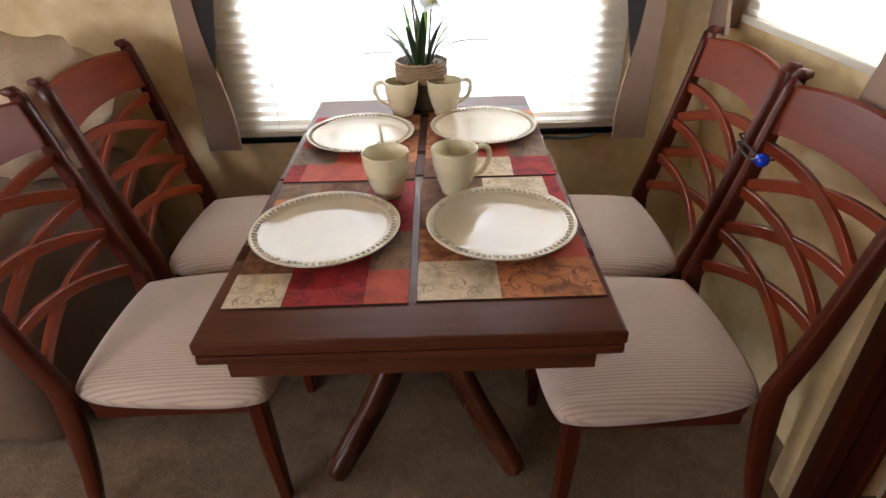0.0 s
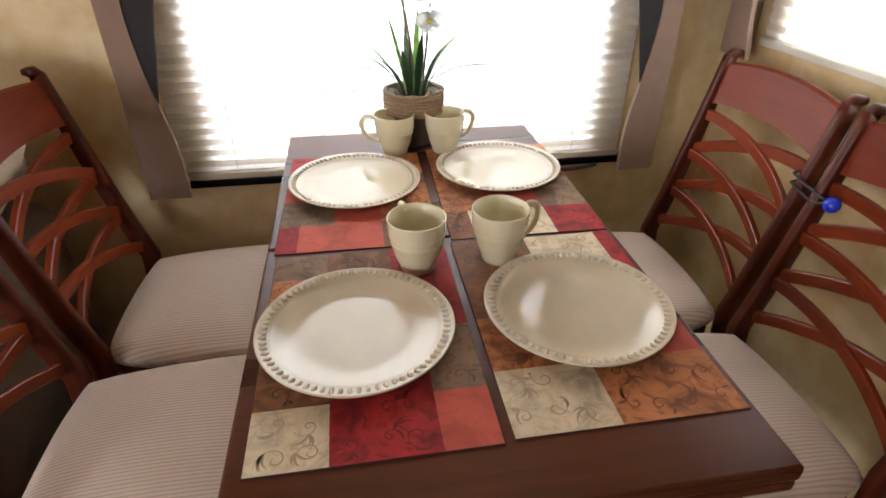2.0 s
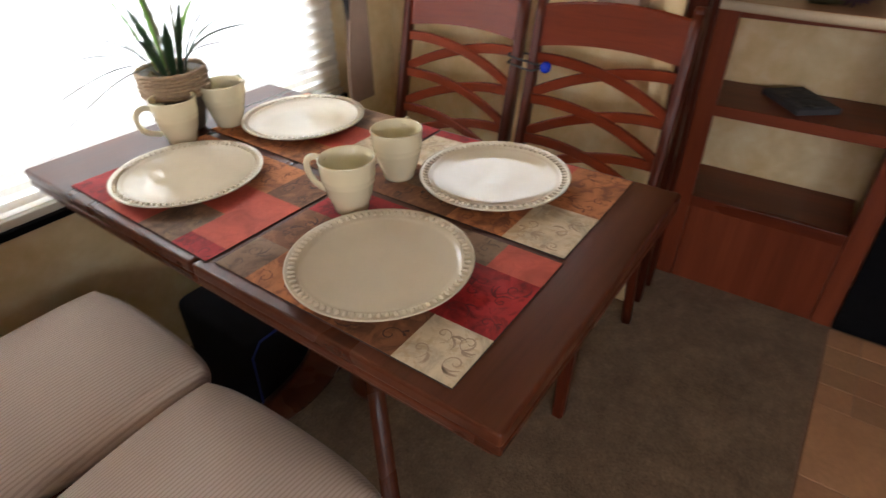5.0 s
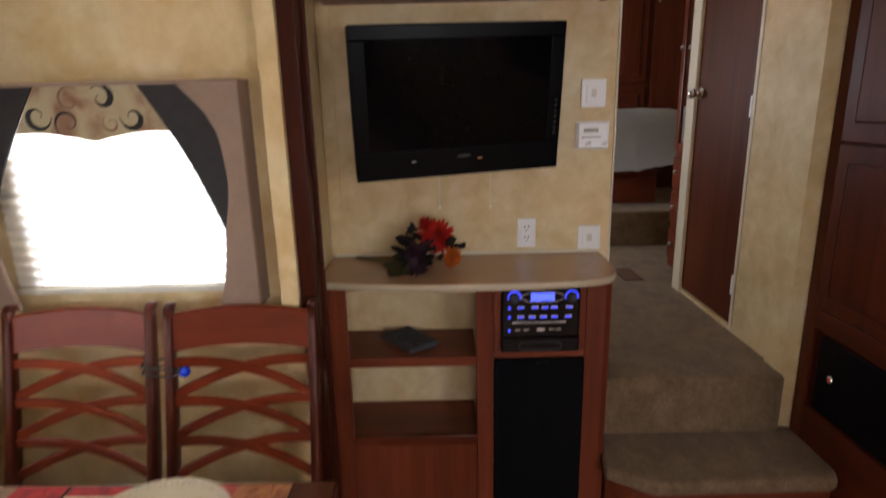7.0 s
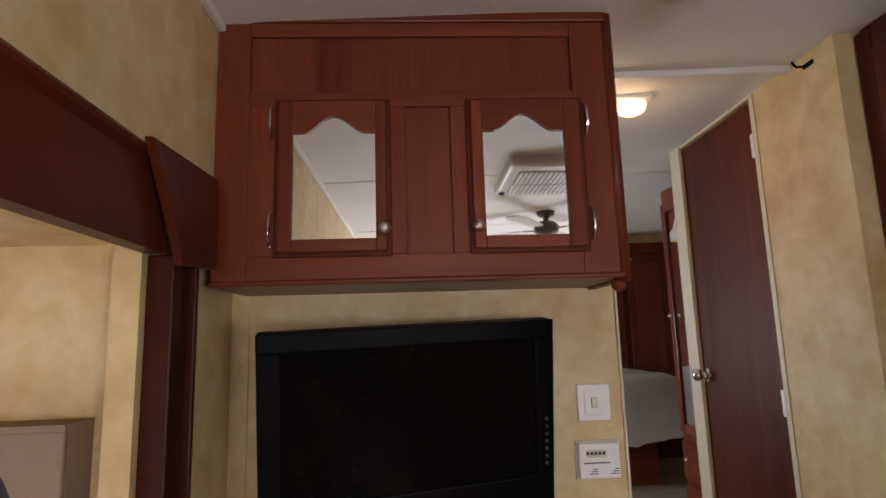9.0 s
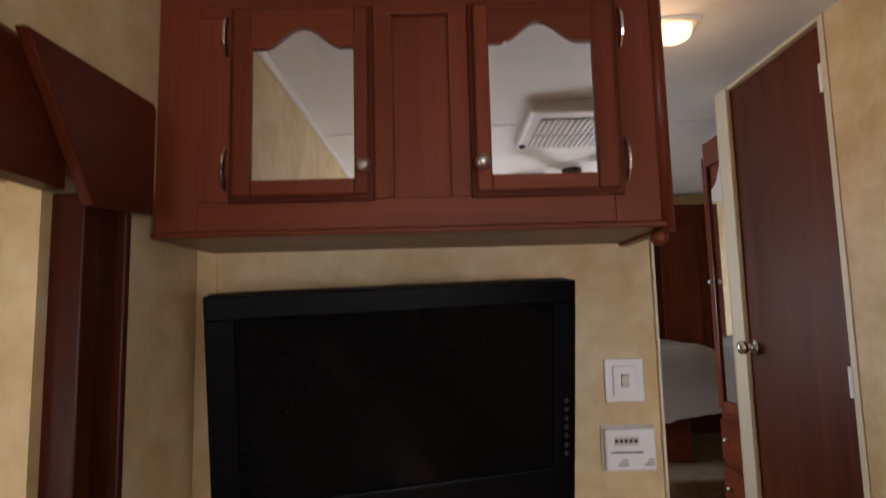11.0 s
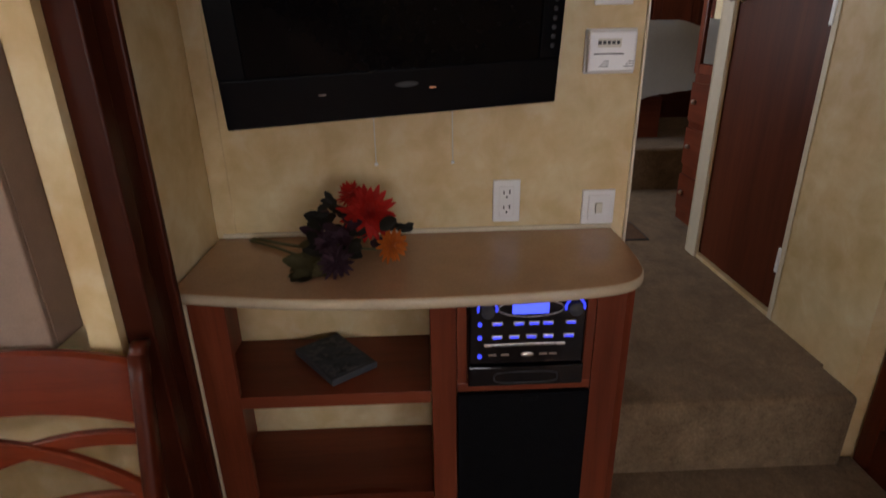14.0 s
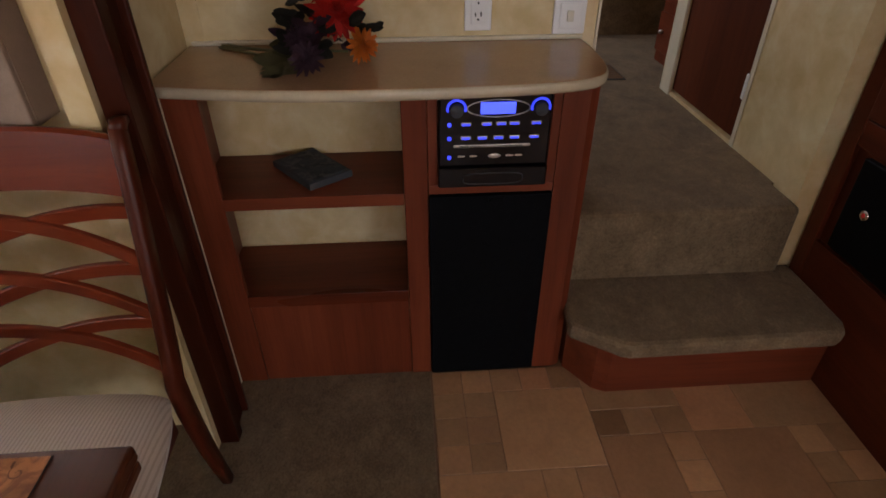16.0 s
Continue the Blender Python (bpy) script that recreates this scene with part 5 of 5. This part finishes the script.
placemat(0.069, 1.096, 0.320, 0.480, [
    (0, 0.32, 0, 0.21, M_CREAM), (0.32, 0.76, 0, 0.32, M_RED), (0.76, 1, 0, 0.21, M_CORAL), (0.76, 1, 0.21, 0.5, M_TAUPE), (0, 0.32, 0.21, 0.52, M_BROWN),
    (0.32, 0.76, 0.32, 0.62, M_TAUPE), (0, 0.30, 0.52, 0.84, M_ORANGE), (0, 0.30, 0.84, 1, M_TAUPE), (0.30, 0.66, 0.84, 1, M_BROWN), (0.30, 0.76, 0.62, 0.84, M_CORAL), (0.66, 0.76, 0.84, 1, M_RED), (0.76, 1, 0.5, 1, M_RED)], 0.3)
placemat(0.402, 1.102, 0.325, 0.480, [
    (0, 0.45, 0, 0.25, M_CREAM), (0.45, 1, 0, 0.25, M_ORANGE), (0, 0.45, 0.25, 0.5, M_ORANGE), (0.45, 1, 0.25, 0.42, M_CORAL), (0.45, 1, 0.42, 0.6, M_TAUPE), (0, 0.2, 0.5, 0.8, M_BROWN),
    (0.2, 0.45, 0.5, 0.8, M_TAUPE), (0.45, 0.9, 0.6, 0.78, M_RED), (0, 0.45, 0.8, 1, M_BROWN), (0.45, 0.9, 0.78, 1, M_CREAM), (0.9, 1, 0.6, 1, M_RED)], 0.2)
placemat(0.064, 1.588, 0.325, 0.470, [
    (0, 0.13, 0, 0.22, M_RED), (0.13, 0.65, 0, 0.22, M_CORAL), (0.65, 1, 0, 0.22, M_BROWN), (0, 0.35, 0.22, 0.45, M_TAUPE), (0.35, 0.65, 0.22, 0.6, M_CORAL), (0.65, 1, 0.22, 0.6, M_ORANGE),
    (0, 0.35, 0.45, 0.72, M_CORAL), (0, 0.4, 0.72, 1, M_RED), (0.35, 1, 0.6, 0.72, M_BROWN), (0.4, 1, 0.72, 1, M_ORANGE)], -0.6)
placemat(0.410, 1.592, 0.325, 0.480, [
    (0, 0.16, 0, 0.24, M_BROWN), (0.16, 0.68, 0, 0.24, M_CREAM), (0.68, 1, 0, 0.24, M_RED), (0.68, 1, 0.24, 0.55, M_TAUPE), (0, 0.3, 0.24, 0.6, M_ORANGE), (0.3, 0.68, 0.24, 0.6, M_CORAL),
    (0.68, 1, 0.55, 0.8, M_BROWN), (0, 0.4, 0.6, 1, M_ORANGE), (0.4, 0.68, 0.6, 1, M_BROWN), (0.68, 1, 0.8, 1, M_ORANGE)], -1.0)


# ---- plates and mugs ----
def make_plate():
    t = thing("dinner_plate", (0, 0, 0), "cream glazed dinner plate with a beaded rim on a placemat", "plate", "plates on the table")
    prof = [(0.0, 0.006), (0.085, 0.006), (0.108, 0.008), (0.122, 0.0135), (0.1275, 0.0145), (0.1285, 0.0155), (0.132, 0.0165), (0.144, 0.0205), (0.150, 0.0225), (0.1525, 0.0222), (0.152, 0.0195), (0.130, 0.0105), (0.112, 0.003), (0.090, 0.0), (0.0, 0.0)]
    part("dish", lathe(0, 0, prof, 72), PLATE_GLAZE, t, "", True)
    bm = bmesh.new()
    n = 72
    for i in range(n):
        a = 2 * math.pi * i / n
        v = bmesh.ops.create_uvsphere(bm, u_segments=7, v_segments=5, radius=1)["verts"]
        bmesh.ops.scale(bm, verts=v, vec=(0.0070, 0.0039, 0.0032))
        bmesh.ops.rotate(bm, verts=v, cent=(0, 0, 0), matrix=Matrix.Rotation(a, 3, "Z"))
        bmesh.ops.translate(bm, verts=v, vec=(0.1405 * math.cos(a), 0.1405 * math.sin(a), 0.0200))
    tagged(part("beading", bm, PLATE_GLAZE, t, "raised beads round the rim", True), kind="stuff")
    return t


pl = make_plate()
MZ = TZ + 0.0036
pl.matrix_basis = pose(0.213, 1.335, MZ)
for x, y in ((0.570, 1.338), (0.224, 1.872), (0.574, 1.902)):
    copy_thing(pl, pose(x, y, MZ, 0, 0, 20 * x))


def make_mug():
    t = thing("mug", (0, 0, 0), "cream glazed coffee mug with ribbed bands", "mug", "mugs on the table")
    prof = [(0.0, 0.004), (0.022, 0.004), (0.026, 0.0), (0.0305, 0.0), (0.033, 0.006), (0.0345, 0.016), (0.0425, 0.036), (0.0475, 0.058), (0.0488, 0.060), (0.0488, 0.063), (0.0492, 0.069), (0.0505, 0.071), (0.0505, 0.074), (0.0508, 0.080), (0.0525, 0.102), (0.0530, 0.105), (0.0515, 0.1065), (0.0495, 0.104), (0.047, 0.070), (0.040, 0.036), (0.028, 0.014), (0.0, 0.011)]
    part("cup", lathe(0, 0, prof, 40), CERAMIC, t, "", True)
    path = spline([(0.048, 0, 0.092), (0.066, 0, 0.098), (0.084, 0, 0.088), (0.086, 0, 0.066), (0.072, 0, 0.042), (0.043, 0, 0.030)], 5)
    part("handle", sweep(path, 0.013, 0.009, (0, 1, 0), 10), CERAMIC, t, "", True)
    return t


mug = make_mug()
mug.matrix_basis = pose(0.328, 1.507, MZ, 0, 0, 105)
for x, y, a in ((0.482, 1.517, 22), (0.335, 2.064, 168), (0.466, 2.060, 20)):
    copy_thing(mug, pose(x, y, MZ, 0, 0, a))


# ---- orchid ----
def leaf_mesh(base, out, length, wide, droop, steps=10, lift=1.0):
    """A long strap leaf that rises and arches outwards."""
    bm = bmesh.new()
    base, out = Vector(base), Vector(out).normalized()
    side = out.cross(Vector((0, 0, 1))).normalized()
    rows = []
    for i in range(steps + 1):
        f = i / steps
        p = base + out * (length * (0.25 * f + droop * f * f)) + Vector((0, 0, lift * length * (0.95 * f - 0.75 * droop * f * f)))
        w = wide * (0.25 + 0.75 * math.sin(math.pi * min(1, f * 0.9 + 0.08))) * (1 - f ** 6)
        fold = Vector((0, 0, w * 0.25))
        rows.append([bm.verts.new(p - side * w / 2 + fold), bm.verts.new(p), bm.verts.new(p + side * w / 2 + fold)])
    for a, b in zip(rows, rows[1:]):
        for i in range(2):
            bm.faces.new((a[i], a[i + 1], b[i + 1], b[i]))
    bmesh.ops.solidify(bm, geom=bm.faces[:], thickness=0.0012)
    return bm


def petal(bm, c, d, nrm, length, wide):
    """One cupped petal from c along d."""
    d, nrm = Vector(d).normalized(), Vector(nrm).normalized()
    s = d.cross(nrm).normalized()
    rows = []
    for i in range(7):
        f = i / 6
        w = wide * math.sin(math.pi * (0.12 + 0.86 * f)) ** 0.7
        p = Vector(c) + d * length * f + nrm * (length * 0.18 * f * f)
        rows.append([bm.verts.new(p - s * w / 2 + nrm * w * 0.1), bm.verts.new(p), bm.verts.new(p + s * w / 2 + nrm * w * 0.1)])
    for a, b in zip(rows, rows[1:]):
        for i in range(2):
            bm.faces.new((a[i], a[i + 1], b[i + 1], b[i]))


OX0, OY0 = 0.395, 2.142
orc = thing("orchid", (OX0, OY0, TZ), "white orchid in a woven rimmed pot on the table", "potted plant")
part("pot", lathe(OX0, OY0, [(0.0, TZ + 0.001), (0.045, TZ + 0.001), (0.05, TZ + 0.01), (0.060, TZ + 0.06), (0.070, TZ + 0.11), (0.075, TZ + 0.142), (0.069, TZ + 0.142), (0.065, TZ + 0.122), (0.0, TZ + 0.122)], 32), POT_BODY, orc, "dark tapered pot", True)
for k in range(7):
    ring = bmesh.new()
    z = TZ + 0.096 + 0.0085 * k
    add_sweep(ring, [(OX0 + (0.0770 + 0.0012 * math.sin(i * 1.9 + k)) * math.cos(2 * math.pi * i / 48), OY0 + (0.0770 + 0.0012 * math.sin(i * 1.9 + k)) * math.sin(2 * math.pi * i / 48), z + 0.001 * math.sin(i * 2.3 + k)) for i in range(49)], 0.0105, 0.0098, (0, 0, 1), False, 6)
    part("woven_band", ring, ROPE, orc, "woven seagrass band", True)
moss = bmesh.new()
for i in range(60):
    a, r = random.uniform(0, 6.28), 0.058 * math.sqrt(random.random())
    v = bmesh.ops.create_icosphere(moss, subdivisions=1, radius=random.uniform(0.004, 0.009))["verts"]
    bmesh.ops.translate(moss, verts=v, vec=(OX0 + r * math.cos(a), OY0 + r * math.sin(a), TZ + 0.130 + random.uniform(0, 0.008)))
part("moss", moss, MOSS, orc)
for a, ln, w, dr, green in (
        (95, 0.16, 0.022, 0.12, LEAF), (250, 0.15, 0.024, 0.12, LEAF), (160, 0.19, 0.014, 0.25, LEAF_BRIGHT), (310, 0.17, 0.020, 0.14, LEAF),
        (215, 0.14, 0.022, 0.20, LEAF), (75, 0.21, 0.016, 0.06, LEAF_BRIGHT), (120, 0.2, 0.012, 0.08, LEAF_BRIGHT), (20, 0.19, 0.016, 0.22, LEAF_BRIGHT), (345, 0.18, 0.014, 0.50, LEAF_GREY),
        (190, 0.19, 0.008, 0.85, LEAF_GREY), (172, 0.20, 0.007, 0.6, LEAF), (140, 0.2, 0.006, 0.45, LEAF_GREY), (355, 0.21, 0.007, 0.62, LEAF), (200, 0.17, 0.006, 0.95, LEAF_GREY), (280, 0.17, 0.022, 0.04, LEAF),
        (8, 0.17, 0.006, 0.9, LEAF_GREY), (178, 0.16, 0.018, 0.28, LEAF), (330, 0.16, 0.018, 0.26, LEAF)):
    part("leaf", leaf_mesh((OX0 + 0.03 * math.cos(radians(a)), OY0 + 0.03 * math.sin(radians(a)), TZ + 0.127), (math.cos(radians(a)), math.sin(radians(a)), 0), ln * 1.22, w, dr * 1.5), green, orc, "", True)
stems = ([(OX0 - 0.005, OY0, TZ + 0.125), (OX0 - 0.02, OY0 - 0.01, TZ + 0.35), (OX0 - 0.035, OY0 - 0.02, TZ + 0.52), (OX0 - 0.05, OY0 - 0.05, TZ + 0.62), (OX0 - 0.10, OY0 - 0.10, TZ + 0.60)],
         [(OX0 + 0.01, OY0, TZ + 0.125), (OX0 - 0.01, OY0 + 0.005, TZ + 0.30), (OX0 - 0.04, OY0 + 0.0, TZ + 0.44), (OX0 - 0.07, OY0 - 0.02, TZ + 0.55)],
         [(OX0 + 0.02, OY0, TZ + 0.125), (OX0 + 0.035, OY0 - 0.01, TZ + 0.26), (OX0 + 0.045, OY0 - 0.02, TZ + 0.36), (OX0 + 0.08, OY0 - 0.03, TZ + 0.46)])
for s in stems:
    part("stem", sweep(spline(s), 0.006, 0.006, (1, 0, 0.01), 8), STEM, orc, "", True)
for fx, fy, fz, turn in ((0.040, -0.035, 0.325, 0.2), (-0.055, -0.03, 0.47, -0.3), (0.07, -0.05, 0.45, 0.4), (-0.01, -0.05, 0.52, 0.0), (0.115, -0.03, 0.43, 0.5), (-0.10, -0.08, 0.50, -0.5), (0.03, -0.04, 0.395, -0.1)):
    bm = bmesh.new()
    c = Vector((OX0 + fx, OY0 + fy, TZ + fz))
    n0 = Vector((math.sin(turn), -math.cos(turn), -0.15)).normalized()
    ua = n0.cross(Vector((0, 0, 1))).normalized()
    va = ua.cross(n0)
    for k, (ln, w) in enumerate(((0.034, 0.026), (0.040, 0.044), (0.034, 0.026), (0.034, 0.026), (0.040, 0.044))):
        a = math.pi / 2 + 2 * math.pi * k / 5
        petal(bm, c, ua * math.cos(a) + va * math.sin(a), n0, ln, w)
    bmesh.ops.solidify(bm, geom=bm.faces[:], thickness=0.0008)
    fl = part("flower", bm, PETAL, orc, "white petals", True)
    part("flower_core", ball(c + n0 * 0.006, 0.007, 10), PETAL_CORE, fl, "yellow core", True)

# ---- silk bouquet on the counter ----
bq = thing("silk_bouquet", (1.66, 0.90, 0.978), "silk bouquet with red and orange flowers lying on the counter", "bouquet")
for pts in ([(1.80, 1.115, 0.984), (1.74, 1.02, 0.988), (1.68, 0.93, 1.0), (1.64, 0.84, 1.03)], [(1.79, 1.12, 0.983), (1.72, 1.03, 0.986), (1.62, 0.93, 0.992), (1.56, 0.87, 1.0)], [(1.80, 1.10, 0.984), (1.73, 1.0, 0.99), (1.68, 0.90, 1.0), (1.66, 0.78, 1.0)]):
    part("stem", sweep(spline(pts), 0.007, 0.007, (0, 0, 1), 8), STEM, bq, "", True)


def bloom(c, up, r, layers, mat, label, seed):
    rnd = random.Random(seed)
    bm = bmesh.new()
    up = Vector(up).normalized()
    a0 = up.orthogonal().normalized()
    b0 = up.cross(a0)
    for ly in range(layers):
        cnt = 15 - 2 * ly
        for k in range(cnt):
            a = 2 * math.pi * (k + 0.5 * ly) / cnt + rnd.uniform(-0.1, 0.1)
            tilt = -0.25 + 0.42 * ly + rnd.uniform(-0.15, 0.15)
            d = (a0 * math.cos(a) + b0 * math.sin(a)) * math.cos(tilt) + up * math.sin(tilt)
            petal(bm, Vector(c) + up * (0.004 * ly), d, up, r * (1 - 0.16 * ly) * rnd.uniform(0.85, 1.1), r * 0.26)
    bmesh.ops.solidify(bm, geom=bm.faces[:], thickness=0.0006)
    return part("flower", bm, mat, bq, label, True)


bloom((1.650, 0.795, 1.092), (-0.85, -0.1, 0.45), 0.072, 5, RED_PETAL, "bright red silk flower", 3)
bloom((1.690, 0.835, 1.125), (-0.3, 0.2, 0.9), 0.040, 3, RED_PETAL, "bright red silk flower", 4)
bloom((1.630, 0.745, 1.022), (-0.7, -0.6, 0.2), 0.046, 4, ORANGE_PETAL, "orange silk flower", 5)
bloom((1.555, 0.862, 1.014), (-0.8, 0.1, 0.4), 0.044, 4, PURPLE_PETAL, "dark purple silk flower", 6)
bloom((1.600, 0.885, 1.045), (-0.8, 0.2, 0.3), 0.036, 4, PURPLE_PETAL, "dark purple silk flower", 7)
rl = random.Random(11)


def silk_leaf(c, d, nrm, length, wide, mat):
    """One broad silk leaf kept above the counter and off the wall."""
    bm = bmesh.new()
    petal(bm, c, d, nrm, length, wide)
    for v in bm.verts:
        v.co.z = max(v.co.z, 0.981)
        v.co.x = min(v.co.x, 1.815)
    bmesh.ops.solidify(bm, geom=bm.faces[:], thickness=0.0006)
    part("leaf", bm, mat, bq, "", True)


# dark foliage round the heads
for k in range(62):
    f = rl.random()
    c = Vector((1.60 + 0.13 * rl.random(), 0.76 + 0.17 * f, 1.0 + 0.085 * rl.random()))
    a = rl.uniform(0, 6.28)
    silk_leaf(c, (0.7 * math.cos(a) - 0.2, math.sin(a), rl.uniform(-0.5, 0.45)), (-0.6 + rl.uniform(-0.3, 0.3), rl.uniform(-0.4, 0.4), 0.7), rl.uniform(0.035, 0.062), rl.uniform(0.024, 0.04), SILK_LEAF if k % 4 else PURPLE_PETAL)
# small leaflets on wiry side stems
for y, z, dy in ((0.89, 1.09, 0.04), (0.735, 1.055, -0.045), (0.865, 1.12, 0.03)):
    for k in range(5):
        a = rl.uniform(-1.4, 1.4)
        silk_leaf((1.655 + rl.uniform(-0.015, 0.015), y + dy * k / 8, z), (-0.2, math.copysign(1, dy) * math.cos(a), math.sin(a)), (-1, 0, 0.4), rl.uniform(0.022, 0.036), 0.016, SILK_LEAF)
# olive leaves that droop to the counter
for k in range(22):
    f = rl.random()
    silk_leaf((1.57 + 0.09 * rl.random(), 0.85 + 0.09 * f, 0.99 + 0.07 * rl.random() * (1 - f)), (rl.uniform(-0.5, 0.2), rl.uniform(-0.2, 0.9), rl.uniform(-0.7, 0.1)), (-0.7, 0.1, 0.6), rl.uniform(0.05, 0.075), rl.uniform(0.026, 0.042), OLIVE_LEAF)

# ---- sofa beside the dining chairs and storage under the table ----
sf = thing("sofa", (-1.4, 1.8, 0), "brown leather sofa with rounded arms beside the chairs", "sofa")
part("base", box(-2.3, -0.70, 1.42, 2.24, 0.03, 0.40, 0.05, 4), SOFA, sf, "", True)
part("arm", box(-0.86, -0.60, 1.38, 2.22, 0.04, 0.66, 0.09, 5), SOFA, sf, "rounded padded arm", True)
part("arm", box(-2.45, -2.2, 1.38, 2.22, 0.04, 0.66, 0.09, 5), SOFA, sf, "", True)
for x0, x1 in ((-2.19, -1.53), (-1.52, -0.87)):
    part("seat_cushion", box(x0, x1, 1.40, 2.0, 0.40, 0.54, 0.05, 4), SOFA, sf, "", True)
    part("back_cushion", box(x0, x1, 1.98, 2.26, 0.52, 0.86, 0.08, 4), SOFA, sf, "", True)
th = thing("throw_pillow", (-0.83, 2.0, 0.66), "crumpled tan throw piled on the sofa arm", "throw")
bm = bmesh.new()
v = bmesh.ops.create_icosphere(bm, subdivisions=4, radius=1)["verts"]
for q in bm.verts:
    p = q.co.copy()
    k = 1 + 0.22 * noise.noise(p * 2.2) + 0.16 * abs(noise.noise(Vector((p.x * 2, p.y * 2, p.z * 7)) + Vector((3, 1, 2)))) + 0.07 * abs(noise.noise(p * 9))
    q.co = Vector((-0.74, 1.98, 0.85)) + Vector((p.x * 0.19, p.y * 0.21, p.z * 0.19)) * k
    q.co.z = max(q.co.z, 0.655)
part("throw", bm, THROW, th, "", True)
bn = thing("storage_bag", (0.40, 1.93, 0), "dark grey fabric bag with a blue binding under the table", "bag")
part("bag", box(0.20, 0.56, 1.80, 2.12, 0.002, 0.34, 0.03, 3), BAG_CLOTH, bn, "", True)
rim = bmesh.new()
add_sweep(rim, [(0.19, 1.79, 0.03), (0.20, 1.79, 0.30), (0.23, 1.79, 0.335), (0.53, 1.79, 0.335), (0.56, 1.79, 0.30), (0.565, 1.79, 0.03)], 0.006, 0.006, (0, 1, 0), True, 8)
part("binding", rim, BLUE_RIM, bn, "blue binding", True)

# ---- floor tiles, laid in mixed sizes ----
rt = random.Random(5)
U = 0.094
NX, NY = 30, 17
X1, Y1 = 1.55, 0.598
used, cells = set(), []
for i in range(NX):
    for j in range(NY):
        if (i, j) in used:
            continue
        opts = [(3, 3), (3, 3), (3, 2), (2, 3), (2, 2), (1, 1), (1, 1), (1, 1), (1, 1), (1, 1), (1, 1)]
        rt.shuffle(opts)
        for a, b in opts + [(1, 1)]:
            need = [(i + p, j + q) for p in range(a) for q in range(b)]
            if all(c not in used and c[0] < NX and c[1] < NY for c in need):
                used.update(need)
                cells.append((i, j, a, b))
                break
shapes = {}
for i, j, a, b in cells:
    if (a, b) not in shapes:
        g = 0.0009
        shapes[(a, b)] = finish("tile", box(-a * U / 2 + g, a * U / 2 - g, -b * U / 2 + g, b * U / 2 - g, -0.004, 0.0, 0.0015, 1), TILE, False)
    x, y = X1 - (i + a / 2) * U, Y1 - (j + b / 2) * U
    if x + a * U / 2 > 1.56:
        continue
    ob = new("tile", shapes[(a, b)])
    ob.parent = floor_tile
    ob.location = (x, y, 0.0)
